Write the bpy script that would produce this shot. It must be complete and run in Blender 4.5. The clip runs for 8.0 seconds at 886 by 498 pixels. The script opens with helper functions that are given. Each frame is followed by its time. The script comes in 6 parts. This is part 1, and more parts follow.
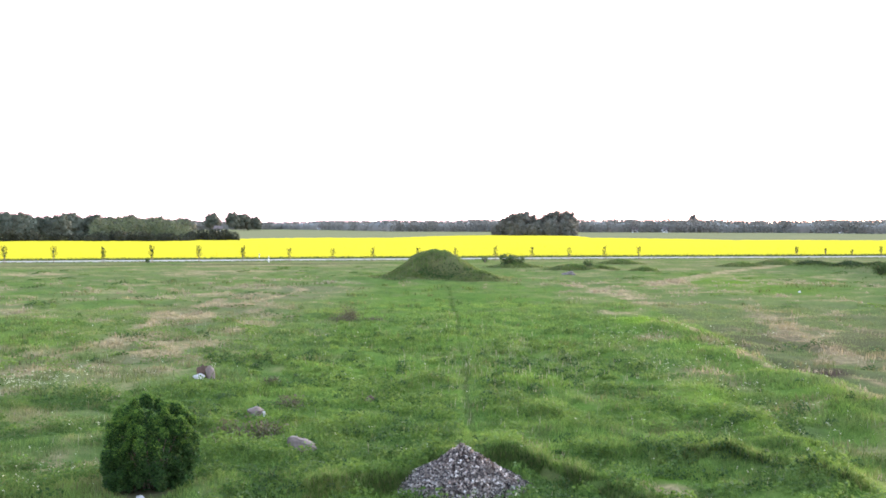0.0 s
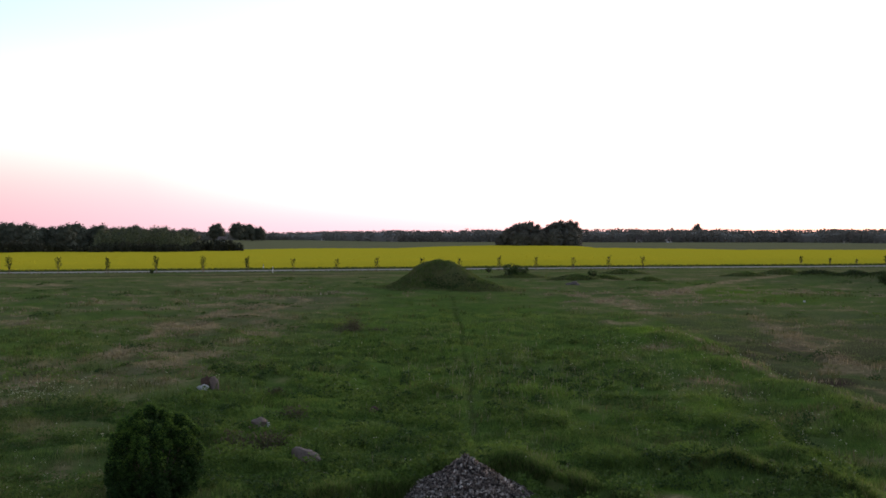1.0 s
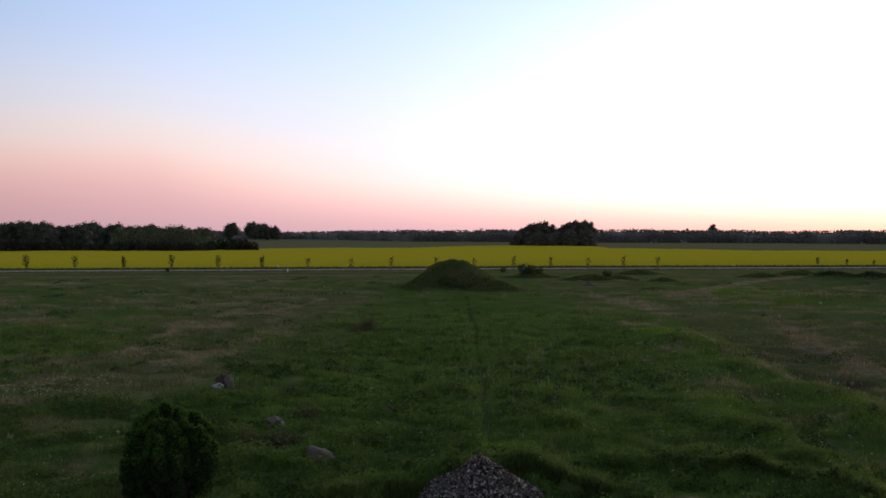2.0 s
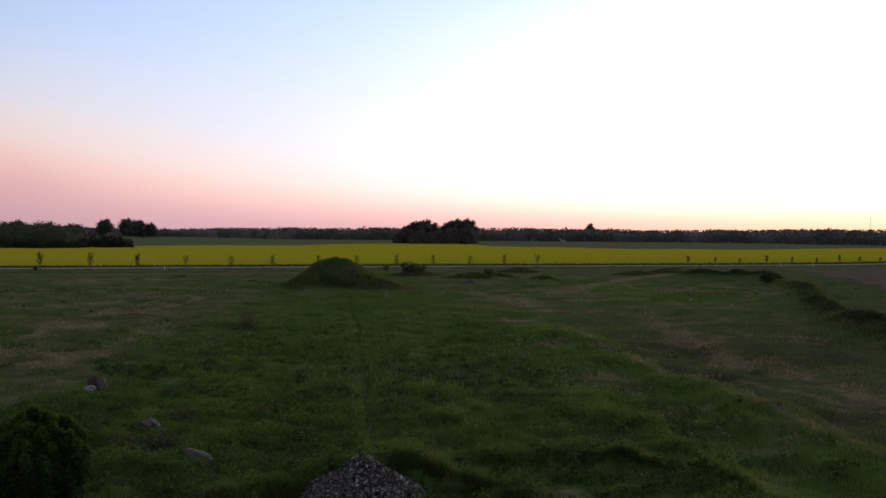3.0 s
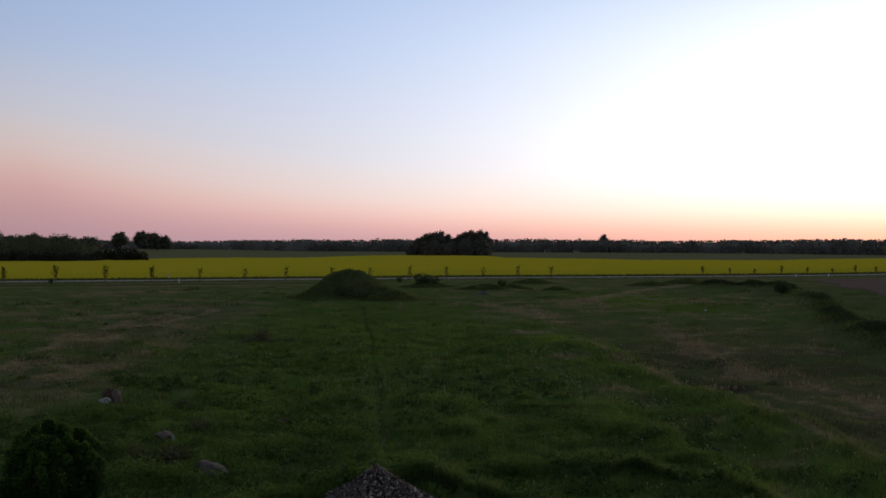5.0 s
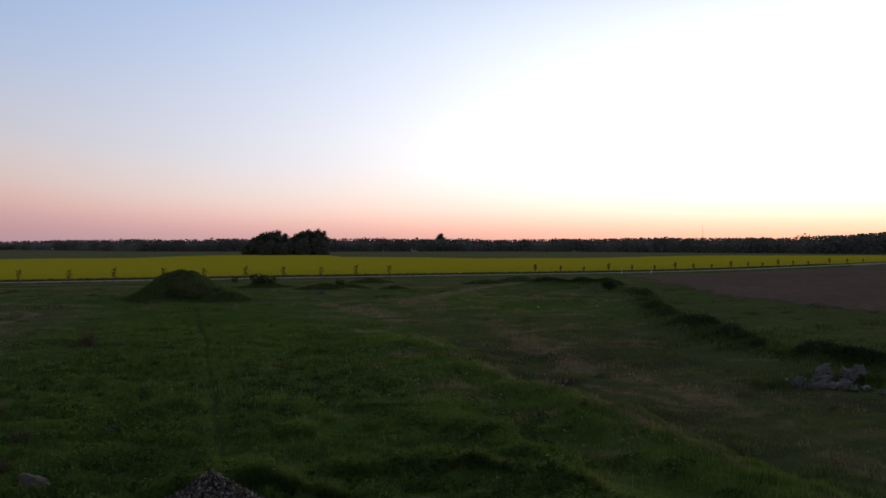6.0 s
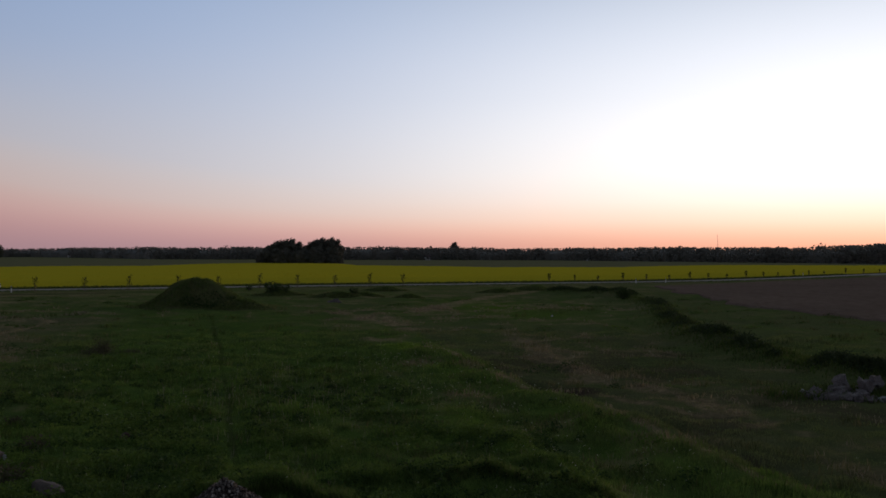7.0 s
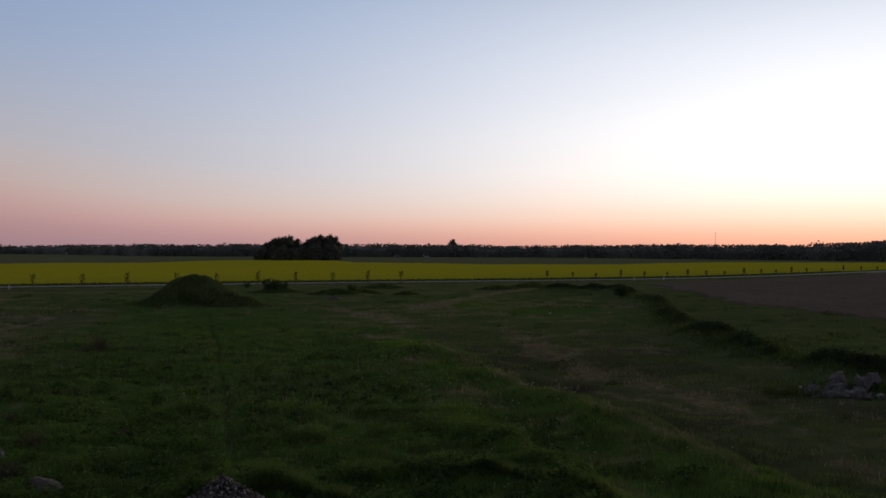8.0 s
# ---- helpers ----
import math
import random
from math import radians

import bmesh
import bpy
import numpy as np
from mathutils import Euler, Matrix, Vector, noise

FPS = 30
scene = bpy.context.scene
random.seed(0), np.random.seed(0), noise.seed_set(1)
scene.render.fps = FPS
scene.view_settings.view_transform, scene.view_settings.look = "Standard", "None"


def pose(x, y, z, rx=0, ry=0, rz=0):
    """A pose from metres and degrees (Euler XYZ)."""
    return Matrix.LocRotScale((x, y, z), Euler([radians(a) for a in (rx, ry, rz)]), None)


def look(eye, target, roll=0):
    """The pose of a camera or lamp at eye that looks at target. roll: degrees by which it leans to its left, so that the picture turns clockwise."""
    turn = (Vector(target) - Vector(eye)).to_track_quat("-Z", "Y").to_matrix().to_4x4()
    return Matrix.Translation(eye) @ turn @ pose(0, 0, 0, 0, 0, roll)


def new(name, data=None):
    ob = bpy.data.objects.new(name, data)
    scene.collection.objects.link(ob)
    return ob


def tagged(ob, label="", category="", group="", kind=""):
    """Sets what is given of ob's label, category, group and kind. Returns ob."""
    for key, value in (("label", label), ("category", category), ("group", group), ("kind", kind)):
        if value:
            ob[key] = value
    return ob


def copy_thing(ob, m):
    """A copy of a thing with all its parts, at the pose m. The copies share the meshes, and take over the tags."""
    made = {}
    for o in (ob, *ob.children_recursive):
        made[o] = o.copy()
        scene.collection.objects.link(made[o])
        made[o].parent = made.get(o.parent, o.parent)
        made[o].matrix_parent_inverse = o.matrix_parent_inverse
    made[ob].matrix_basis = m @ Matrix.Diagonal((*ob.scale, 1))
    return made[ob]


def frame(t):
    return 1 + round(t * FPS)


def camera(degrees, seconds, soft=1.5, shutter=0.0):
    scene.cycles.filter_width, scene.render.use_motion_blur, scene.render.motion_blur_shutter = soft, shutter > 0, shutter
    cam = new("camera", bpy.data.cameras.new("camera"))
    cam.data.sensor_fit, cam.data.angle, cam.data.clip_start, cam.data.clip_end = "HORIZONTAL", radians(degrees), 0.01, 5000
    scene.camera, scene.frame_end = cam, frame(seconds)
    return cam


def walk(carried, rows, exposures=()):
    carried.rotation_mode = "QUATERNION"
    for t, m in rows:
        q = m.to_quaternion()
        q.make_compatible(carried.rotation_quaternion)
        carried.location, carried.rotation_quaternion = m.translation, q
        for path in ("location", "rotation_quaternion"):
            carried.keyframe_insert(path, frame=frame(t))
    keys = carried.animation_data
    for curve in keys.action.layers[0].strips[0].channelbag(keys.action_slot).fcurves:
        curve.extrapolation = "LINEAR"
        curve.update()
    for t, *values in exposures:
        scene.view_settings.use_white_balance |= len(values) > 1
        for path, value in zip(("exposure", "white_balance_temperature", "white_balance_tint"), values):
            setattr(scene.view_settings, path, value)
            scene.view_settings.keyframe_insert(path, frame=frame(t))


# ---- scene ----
import functools

# ---------------- camera ----------------
EYE = (0.0, 0.0, 7.0)
cam = camera(49.58, 8.0, soft=1.6, shutter=0.5)
TURNS = [  # seconds, yaw, pitch, roll
    (0.0, 0.0, -1.50, 0.0), (0.3, 0.30, -1.07, -0.08), (0.5, 0.127, -0.976, -0.13), (1.0, 0.233, -0.885, 0.12), (1.2, 0.44, -1.06, 0.0),
    (2.3, 1.17, -0.86, 0.0), (2.5, 1.196, -0.908, 0.2), (2.6, 1.62, -1.04, 0.1), (2.7, 1.25, -0.94, 0.03),
    (2.8, -2.07, -0.46, 0.0), (2.9, -5.95, -0.62, -0.1), (3.0, -5.888, -0.998, -0.29), (3.5, -5.607, -0.553, 0.05),
    (4.0, -5.17, -0.362, 0.23), (4.2, -5.07, -0.22, 0.1), (5.3, -5.05, -0.33, -0.15), (5.5, -4.915, 0.059, -0.29),
    (5.6, -6.13, -0.19, -0.1), (5.7, -8.41, -0.82, 0.0), (5.8, -10.97, -0.87, 0.06), (5.9, -13.3, -0.56, 0.1),
    (6.0, -14.755, -0.358, 0.1), (6.5, -14.082, -0.426, -0.11), (7.0, -13.925, 0.158, -0.07), (7.2, -13.90, 0.28, 0.0), (7.5, -13.885, 0.092, 0.08),
    (8.0, -14.038, -0.012, -0.1)]
EXPOSURES = [  # seconds, stops, kelvin, tint
    (0.0, 3.92, 6500, 10), (0.3, 3.32, 6500, 10), (0.6, 2.50, 6550, 10), (0.9, 1.68, 6650, 11), (1.2, 1.17, 6750, 11), (2.3, 0.68, 6800, 11),
    (2.7, 0.62, 6800, 11), (3.0, 0.60, 6800, 11), (3.5, 0.53, 6800, 11), (4.2, 0.34, 6800, 11), (5.3, 0.16, 6800, 11), (5.6, 0.14, 6800, 11), (6.0, 0.11, 6800, 11),
    (6.5, -0.10, 6800, 11), (7.0, -0.23, 6800, 11), (8.0, -0.28, 6800, 11)]
walk(cam, [(t, pose(*EYE, 90 + p, r, y)) for t, y, p, r in TURNS], EXPOSURES)

# ---------------- sky and sun ----------------
SUN_AZ, SUN_EL = 42.0, 1.0          # degrees to the right of straight ahead, and above the horizon
world = bpy.data.worlds.new("dusk_sky")
scene.world = world
world.use_nodes = True
wn, wl = world.node_tree.nodes, world.node_tree.links
wn.clear()


def sky_ramp(fac, stops):
    """Half the sky's colour, by the sine of the elevation."""
    r = wn.new("ShaderNodeValToRGB")
    r.color_ramp.interpolation = "B_SPLINE"
    while len(r.color_ramp.elements) < len(stops):
        r.color_ramp.elements.new(0.5)
    for e, (el, c) in zip(r.color_ramp.elements, stops):
        e.position, e.color = math.sin(radians(el)), (*[v / 2 for v in c], 1)
    wl.new(fac, r.inputs["Fac"])
    return r.outputs["Color"]


w_dir = wn.new("ShaderNodeTexCoord").outputs["Generated"]
w_z = wn.new("ShaderNodeSeparateXYZ")
wl.new(w_dir, w_z.inputs[0])
w_dot = wn.new("ShaderNodeVectorMath")
w_dot.operation = "DOT_PRODUCT"
w_dot.inputs[1].default_value = (math.sin(radians(SUN_AZ)) * 0.966, math.cos(radians(SUN_AZ)) * 0.966, 0.259)
wl.new(w_dir, w_dot.inputs[0])
w_near = wn.new("ShaderNodeMapRange")
w_near.inputs["From Min"].default_value, w_near.inputs["From Max"].default_value = 0.52, 1.0
wl.new(w_dot.outputs["Value"], w_near.inputs["Value"])
w_pow = wn.new("ShaderNodeMath")
w_pow.operation = "POWER"
w_pow.inputs[1].default_value = 3.15
wl.new(w_near.outputs[0], w_pow.inputs[0])
w_back = wn.new("ShaderNodeMapRange")        # the sky opposite the glow is dimmer
w_back.interpolation_type = "SMOOTHSTEP"
w_back.inputs["From Min"].default_value, w_back.inputs["From Max"].default_value = 0.1, 0.8
w_back.inputs["To Min"].default_value, w_back.inputs["To Max"].default_value = 1.1, 2.1
wl.new(w_dot.outputs["Value"], w_back.inputs["Value"])
ZENITH = (0.086, 0.090, 0.102)
w_tilt = wn.new("ShaderNodeMapRange")        # the pink band sinks towards the glow
w_tilt.inputs["From Min"].default_value, w_tilt.inputs["From Max"].default_value = 0.50, 1.0
w_tilt.inputs["To Min"].default_value, w_tilt.inputs["To Max"].default_value = 0.45, 1.8
wl.new(w_dot.outputs["Value"], w_tilt.inputs["Value"])
w_high = wn.new("ShaderNodeMapRange")        # and lies level again higher up
w_high.interpolation_type = "SMOOTHSTEP"
w_high.inputs["From Min"].default_value, w_high.inputs["From Max"].default_value = 0.04, 0.21
wl.new(w_z.outputs["Z"], w_high.inputs["Value"])
w_bend = wn.new("ShaderNodeMix")
wl.new(w_high.outputs[0], w_bend.inputs["Factor"])
wl.new(w_tilt.outputs[0], w_bend.inputs["A"])
w_bend.inputs["B"].default_value = 1.0
w_zt = wn.new("ShaderNodeMath")
w_zt.operation = "MULTIPLY"
wl.new(w_z.outputs["Z"], w_zt.inputs[0])
wl.new(w_bend.outputs[0], w_zt.inputs[1])
w_away = sky_ramp(w_zt.outputs[0], [(0, (0.42, 0.275, 0.325)), (0.9, (0.54, 0.325, 0.355)), (1.8, (0.66, 0.43, 0.42)), (2.9, (0.65, 0.535, 0.525)), (5.4, (0.56, 0.575, 0.65)),
                                    (12, (0.355, 0.485, 0.74)), (20, (0.245, 0.375, 0.62)), (34, (0.15, 0.182, 0.24)), (85, ZENITH)])
w_glow = sky_ramp(w_z.outputs["Z"], [(0, (1.26, 0.56, 0.34)), (0.8, (1.38, 0.72, 0.47)), (1.7, (1.49, 1.03, 0.78)), (2.9, (1.55, 1.30, 1.12)), (4.8, (1.60, 1.55, 1.48)), (9, (1.22, 1.27, 1.37)),
                                     (15, (0.72, 0.83, 1.01)), (32, (0.21, 0.248, 0.32)), (85, ZENITH)])
w_mix = wn.new("ShaderNodeMix")
w_mix.data_type = "RGBA"
wl.new(w_pow.outputs[0], w_mix.inputs["Factor"])
wl.new(w_away, [i for i in w_mix.inputs if i.name == "A" and i.type == "RGBA"][0])
wl.new(w_glow, [i for i in w_mix.inputs if i.name == "B" and i.type == "RGBA"][0])
w_out, w_bg, w_bg2, w_add, w_sky = (wn.new("ShaderNode" + k) for k in ("OutputWorld", "Background", "Background", "AddShader", "TexSky"))
w_sky.sky_type, w_sky.sun_disc = "NISHITA", False
w_sky.sun_elevation, w_sky.sun_rotation = radians(SUN_EL), radians(SUN_AZ)
w_bg.inputs["Strength"].default_value = 0.004
wl.new(w_back.outputs[0], w_bg2.inputs["Strength"])
wl.new(w_sky.outputs[0], w_bg.inputs["Color"])
wl.new([o for o in w_mix.outputs if o.type == "RGBA"][0], w_bg2.inputs["Color"])
wl.new(w_bg.outputs[0], w_add.inputs[0])
wl.new(w_bg2.outputs[0], w_add.inputs[1])
wl.new(w_add.outputs[0], w_out.inputs["Surface"])

sun = new("sun", bpy.data.lights.new("sun", "SUN"))
sun.data.energy, sun.data.angle, sun.data.color = 0.55, radians(12), (1.0, 0.62, 0.38)
_a, _e = radians(SUN_AZ), radians(4.0)
sun.matrix_world = look((60, 60, 40), (60 - math.sin(_a) * math.cos(_e), 60 - math.cos(_a) * math.cos(_e), 40 - math.sin(_e)))


# ---------------- materials ----------------
def rgb(c):
    return (*c, 1.0)


class Mat:
    """A small node material builder."""

    def __init__(self, name, rough=0.8, metal=0.0, spec=0.3):
        self.m = bpy.data.materials.new(name)
        self.m.use_nodes = True
        self.n, self.l = self.m.node_tree.nodes, self.m.node_tree.links
        self.b = self.n["Principled BSDF"]
        self.b.inputs["Roughness"].default_value = rough
        self.b.inputs["Metallic"].default_value = metal
        self.b.inputs["Specular IOR Level"].default_value = spec
        self.pos = self.n.new("ShaderNodeTexCoord").outputs["Object"]

    def noise(self, scale, detail=4.0, rough=0.6, stretch=None):
        t = self.n.new("ShaderNodeTexNoise")
        t.inputs["Scale"].default_value, t.inputs["Detail"].default_value, t.inputs["Roughness"].default_value = scale, detail, rough
        src = self.pos
        if stretch:
            mp = self.n.new("ShaderNodeMapping")
            mp.inputs["Scale"].default_value = stretch
            self.l.new(self.pos, mp.inputs["Vector"])
            src = mp.outputs[0]
        self.l.new(src, t.inputs["Vector"])
        return t.outputs["Fac"]

    def attr(self, name):
        a = self.n.new("ShaderNodeAttribute")
        a.attribute_name = name
        return a.outputs["Fac"]

    def island(self):
        return self.n.new("ShaderNodeNewGeometry").outputs["Random Per Island"]

    def objrand(self):
        return self.n.new("ShaderNodeObjectInfo").outputs["Random"]

    def span(self, fac, lo, hi, a=0.0, b=1.0):
        r = self.n.new("ShaderNodeMapRange")
        r.inputs["From Min"].default_value, r.inputs["From Max"].default_value = lo, hi
        r.inputs["To Min"].default_value, r.inputs["To Max"].default_value = a, b
        self.l.new(fac, r.inputs["Value"])
        return r.outputs["Result"]

    def mul(self, a, b):
        m = self.n.new("ShaderNodeMath")
        m.operation = "MULTIPLY"
        self.l.new(a, m.inputs[0])
        if isinstance(b, float):
            m.inputs[1].default_value = b
        else:
            self.l.new(b, m.inputs[1])
        return m.outputs[0]

    def mix(self, fac, a, b):
        x = self.n.new("ShaderNodeMix")
        x.data_type = "RGBA"
        if isinstance(fac, float):
            x.inputs["Factor"].default_value = fac
        else:
            self.l.new(fac, x.inputs["Factor"])
        for s, v in (("A", a), ("B", b)):
            sock = [i for i in x.inputs if i.name == s and i.type == "RGBA"][0]
            if isinstance(v, tuple):
                sock.default_value = rgb(v)
            else:
                self.l.new(v, sock)
        return [o for o in x.outputs if o.type == "RGBA"][0]

    def color(self, c):
        if isinstance(c, tuple):
            self.b.inputs["Base Color"].default_value = rgb(c)
        else:
            self.l.new(c, self.b.inputs["Base Color"])
        self.c = c
        return self

    def bump(self, h, strength=0.4, dist=0.05):
        bp = self.n.new("ShaderNodeBump")
        bp.inputs["Strength"].default_value, bp.inputs["Distance"].default_value = strength, dist
        self.l.new(h, bp.inputs["Height"])
        self.l.new(bp.outputs[0], self.b.inputs["Normal"])
        return self

    def leafy(self, amount=0.4):
        """Lets part of the light pass through, as leaves do."""
        tr, mx = self.n.new("ShaderNodeBsdfTranslucent"), self.n.new("ShaderNodeMixShader")
        if isinstance(self.c, tuple):
            tr.inputs["Color"].default_value = rgb(self.c)
        else:
            self.l.new(self.c, tr.inputs["Color"])
        mx.inputs["Fac"].default_value = amount
        out = self.n["Material Output"]
        self.l.new(self.b.outputs[0], mx.inputs[1])
        self.l.new(tr.outputs[0], mx.inputs[2])
        self.l.new(mx.outputs[0], out.inputs["Surface"])
        return self


GREEN_A, GREEN_B, GREEN_C = (0.068, 0.119, 0.029), (0.150, 0.244, 0.050), (0.029, 0.054, 0.016)
STRAW, SOIL = (0.375, 0.280, 0.155), (0.050, 0.036, 0.024)
FRESH, OLIVE = (0.152, 0.252, 0.034), (0.148, 0.146, 0.074)


def mat_ground():
    m = Mat("meadow_ground", 0.95, 0, 0.0)
    g = m.mix(m.span(m.noise(0.3, 5.0), 0.35, 0.65), tuple(v * 0.85 for v in GREEN_A), tuple(v * 0.62 for v in GREEN_B))
    g = m.mix(m.span(m.noise(1.4, 5.0, 0.75), 0.50, 0.68, 0, 0.5), g, GREEN_C)
    g = m.mix(m.span(m.noise(4.0), 0.55, 0.75, 0, 0.5), g, GREEN_B)
    g = m.mix(m.attr("dull"), g, m.mix(m.span(m.noise(2.4, 5.0, 0.7), 0.35, 0.65), tuple(v * 0.72 for v in OLIVE), OLIVE))
    g = m.mix(m.attr("lush"), g, m.mix(m.span(m.noise(3.0, 4.0, 0.7), 0.35, 0.65), tuple(v * 0.5 for v in FRESH), tuple(v * 0.78 for v in FRESH)))
    d = m.mix(m.span(m.noise(2.2, 5.0, 0.7), 0.35, 0.65), STRAW, (0.125, 0.115, 0.06))
    g = m.mix(m.attr("dry"), g, d)
    s = m.mix(m.span(m.noise(4.0), 0.3, 0.7), SOIL, (0.075, 0.058, 0.042))
    g = m.mix(m.attr("soil"), g, s)
    m.color(g).bump(m.noise(9.0, 6.0), 0.6, 0.08)
    return m.m


def mat_grass(name, k=1.0, vary=1.0):
    """Grass blades; vary sets how much one blade differs from the next."""
    m = Mat(name, 0.75, 0, 0.06)
    r = m.span(m.island(), 0, 1, 0.5 - 0.5 * vary, 0.5 + 0.5 * vary)
    g = m.mix(r, tuple(v * k for v in GREEN_A), tuple(v * k for v in GREEN_B))
    g = m.mix(m.span(m.noise(0.16), 0.45, 0.62, 0, 0.5), g, tuple(v * k for v in (0.150, 0.212, 0.043)))
    g = m.mix(m.span(m.noise(1.3, 5.0, 0.75), 0.50, 0.66, 0, 0.55), g, tuple(v * k for v in GREEN_C))
    g = m.mix(m.attr("dull"), g, m.mix(r, tuple(v * k * 0.7 for v in OLIVE), tuple(v * k * 1.15 for v in OLIVE)))
    g = m.mix(m.attr("lush"), g, m.mix(r, tuple(v * k * 0.62 for v in FRESH), tuple(v * k * 1.2 for v in FRESH)))
    d = m.mix(r, tuple(v * 1.15 for v in STRAW), (0.165, 0.140, 0.072))
    m.color(m.mix(m.attr("dry"), g, d)).leafy(0.45)
    return m.m


def mat_leaves(name, a, b, amount=0.35, warm=None):
    m = Mat(name, 0.7, 0, 0.12)
    g = m.mix(m.island(), a, b)
    g = m.mix(m.span(m.noise(0.4), 0.35, 0.7, 0, 0.6), g, tuple(v * 0.7 for v in a))
    if warm:
        g = m.mix(m.span(m.noise(0.13, 3.0), 0.42, 0.66, 0, 0.75), g, warm)
        g = m.mix(m.span(m.noise(1.3, 4.0, 0.7, (0.6, 1, 1)), 0.52, 0.66, 0, 0.7), g, tuple(v * 0.6 for v in a))
    m.color(g).leafy(amount)
    return m.m


def mat_bark():
    m = Mat("bark", 0.9, 0, 0.2)
    n = m.noise(9.0, 5.0, 0.7, (1, 1, 0.2))
    m.color(m.mix(m.span(n, 0.3, 0.7), (0.06, 0.045, 0.035), (0.17, 0.14, 0.11))).bump(n, 0.6, 0.02)
    return m.m


def mat_stone(name, a, b, c):
    m = Mat(name, 0.85, 0, 0.3)
    n = m.noise(3.0, 6.0, 0.65)
    g = m.mix(m.span(n, 0.3, 0.7), a, b)
    g = m.mix(m.span(m.noise(14.0), 0.58, 0.7, 0, 0.7), g, c)
    m.color(g).bump(m.noise(20.0, 6.0), 0.5, 0.03)
    return m.m


def mat_gravel():
    m = Mat("gravel_stones", 0.85, 0, 0.3)
    r = m.island()
    g = m.mix(m.span(r, 0.05, 0.7), (0.055, 0.044, 0.037), (0.25, 0.206, 0.175))
    g = m.mix(m.span(r, 0.62, 1.0), g, (0.62, 0.57, 0.52))
    m.color(g).bump(m.noise(40.0), 0.4, 0.01)
    return m.m


def mat_plain(name, a, b, rough=0.8, scale=2.0, bump=0.3, dist=0.02, stretch=None, metal=0.0):
    m = Mat(name, rough, metal, 0.0 if rough > 0.8 else 0.3)
    n = m.noise(scale, 5.0, 0.65, stretch)
    g = m.mix(m.span(n, 0.3, 0.7), a, b)
    g = m.mix(m.span(m.noise(scale * 0.07), 0.4, 0.7, 0, 0.4), g, tuple(v * 0.75 for v in a))
    m.color(g).bump(n, bump, dist)
    return m.m


def mat_rape():
    m = Mat("rapeseed_flowers", 0.9, 0, 0.0)
    fine = m.noise(2.2, 6.0, 0.7)
    g = m.mix(m.span(fine, 0.30, 0.62), (0.535, 0.460, 0.032), (0.645, 0.535, 0.038))
    g = m.mix(m.span(m.noise(0.035, 3.0, 0.6, (0.3, 1, 1)), 0.35, 0.7, 0, 0.35), g, (0.67, 0.515, 0.032))
    m.color(g).leafy(0.15)
    return m.m


M_GROUND, M_GRASS, M_BARK = mat_ground(), mat_grass("grass_blades", 1.07), mat_bark()
M_LUSHGRASS = mat_grass("lush_grass", 1.02)
M_MIDGRASS = mat_grass("meadow_grass_blades", 1.06, 0.8)
M_FARGRASS = mat_grass("distant_grass", 0.82, 0.7)
M_RANKGRASS = mat_grass("dark_rank_grass", 0.58)
M_MOUNDGRASS = mat_grass("dull_mound_grass", 0.92, 0.6)
M_CONIFER = mat_leaves("shrub_foliage", (0.009, 0.024, 0.007), (0.060, 0.128, 0.027), 0.15)
M_SAPLING = mat_leaves("sapling_leaves", (0.030, 0.048, 0.013), (0.072, 0.094, 0.022), 0.35)
# far paler than leaves: the distance haze is painted into this colour
M_HAZEWOODS = mat_leaves("hazed_woodland_leaves", (0.172, 0.168, 0.140), (0.196, 0.190, 0.160), 0.2)
M_HEDGE = mat_leaves("hedge_leaves", (0.034, 0.038, 0.024), (0.060, 0.064, 0.040), 0.25)
M_WILD = mat_leaves("wild_shrub_leaves", (0.034, 0.062, 0.020), (0.075, 0.115, 0.036), 0.3)
M_SHRUB = mat_leaves("willow_leaves", (0.098, 0.118, 0.056), (0.134, 0.156, 0.078), 0.2)
M_WEED = mat_leaves("broad_weed_leaves", (0.048, 0.092, 0.021), (0.100, 0.166, 0.036), 0.4, (0.112, 0.172, 0.040))
# a dark species and the shadows about its clumps, in one colour
M_SHADEWEED = mat_leaves("deep_green_shaded_weed_leaves", (0.028, 0.056, 0.016), (0.070, 0.122, 0.030), 0.35)
M_LUSH = mat_leaves("bright_weed_leaves", (0.090, 0.150, 0.030), (0.140, 0.218, 0.042), 0.4, (0.148, 0.226, 0.044))
M_DEADWEED = mat_leaves("dead_stalks", (0.074, 0.068, 0.037), (0.142, 0.128, 0.073), 0.2)
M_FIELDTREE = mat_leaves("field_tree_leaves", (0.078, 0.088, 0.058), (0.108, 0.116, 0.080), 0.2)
# greyed and lightened, so that haze over the copse sits in its leaves
M_HAZECOPSE = mat_leaves("hazed_copse_leaves", (0.116, 0.118, 0.090), (0.150, 0.150, 0.118), 0.2)
M_ROCK = mat_stone("granite_boulder", (0.135, 0.103, 0.086), (0.215, 0.168, 0.142), (0.085, 0.075, 0.066))
M_ROCKPALE = mat_stone("pale_limestone", (0.33, 0.325, 0.31), (0.48, 0.47, 0.45), (0.36, 0.36, 0.36))
M_ROCKDARK = mat_stone("grey_fieldstone", (0.080, 0.069, 0.064), (0.185, 0.163, 0.155), (0.34, 0.31, 0.30))
M_GRAVEL = mat_gravel()
# much darker than the stones: shade in their gaps is put into the core
M_GRAVELBED = mat_plain("shaded_gravel_bed", (0.035, 0.028, 0.023), (0.075, 0.062, 0.052), 0.95, 14.0, 0.6, 0.03)
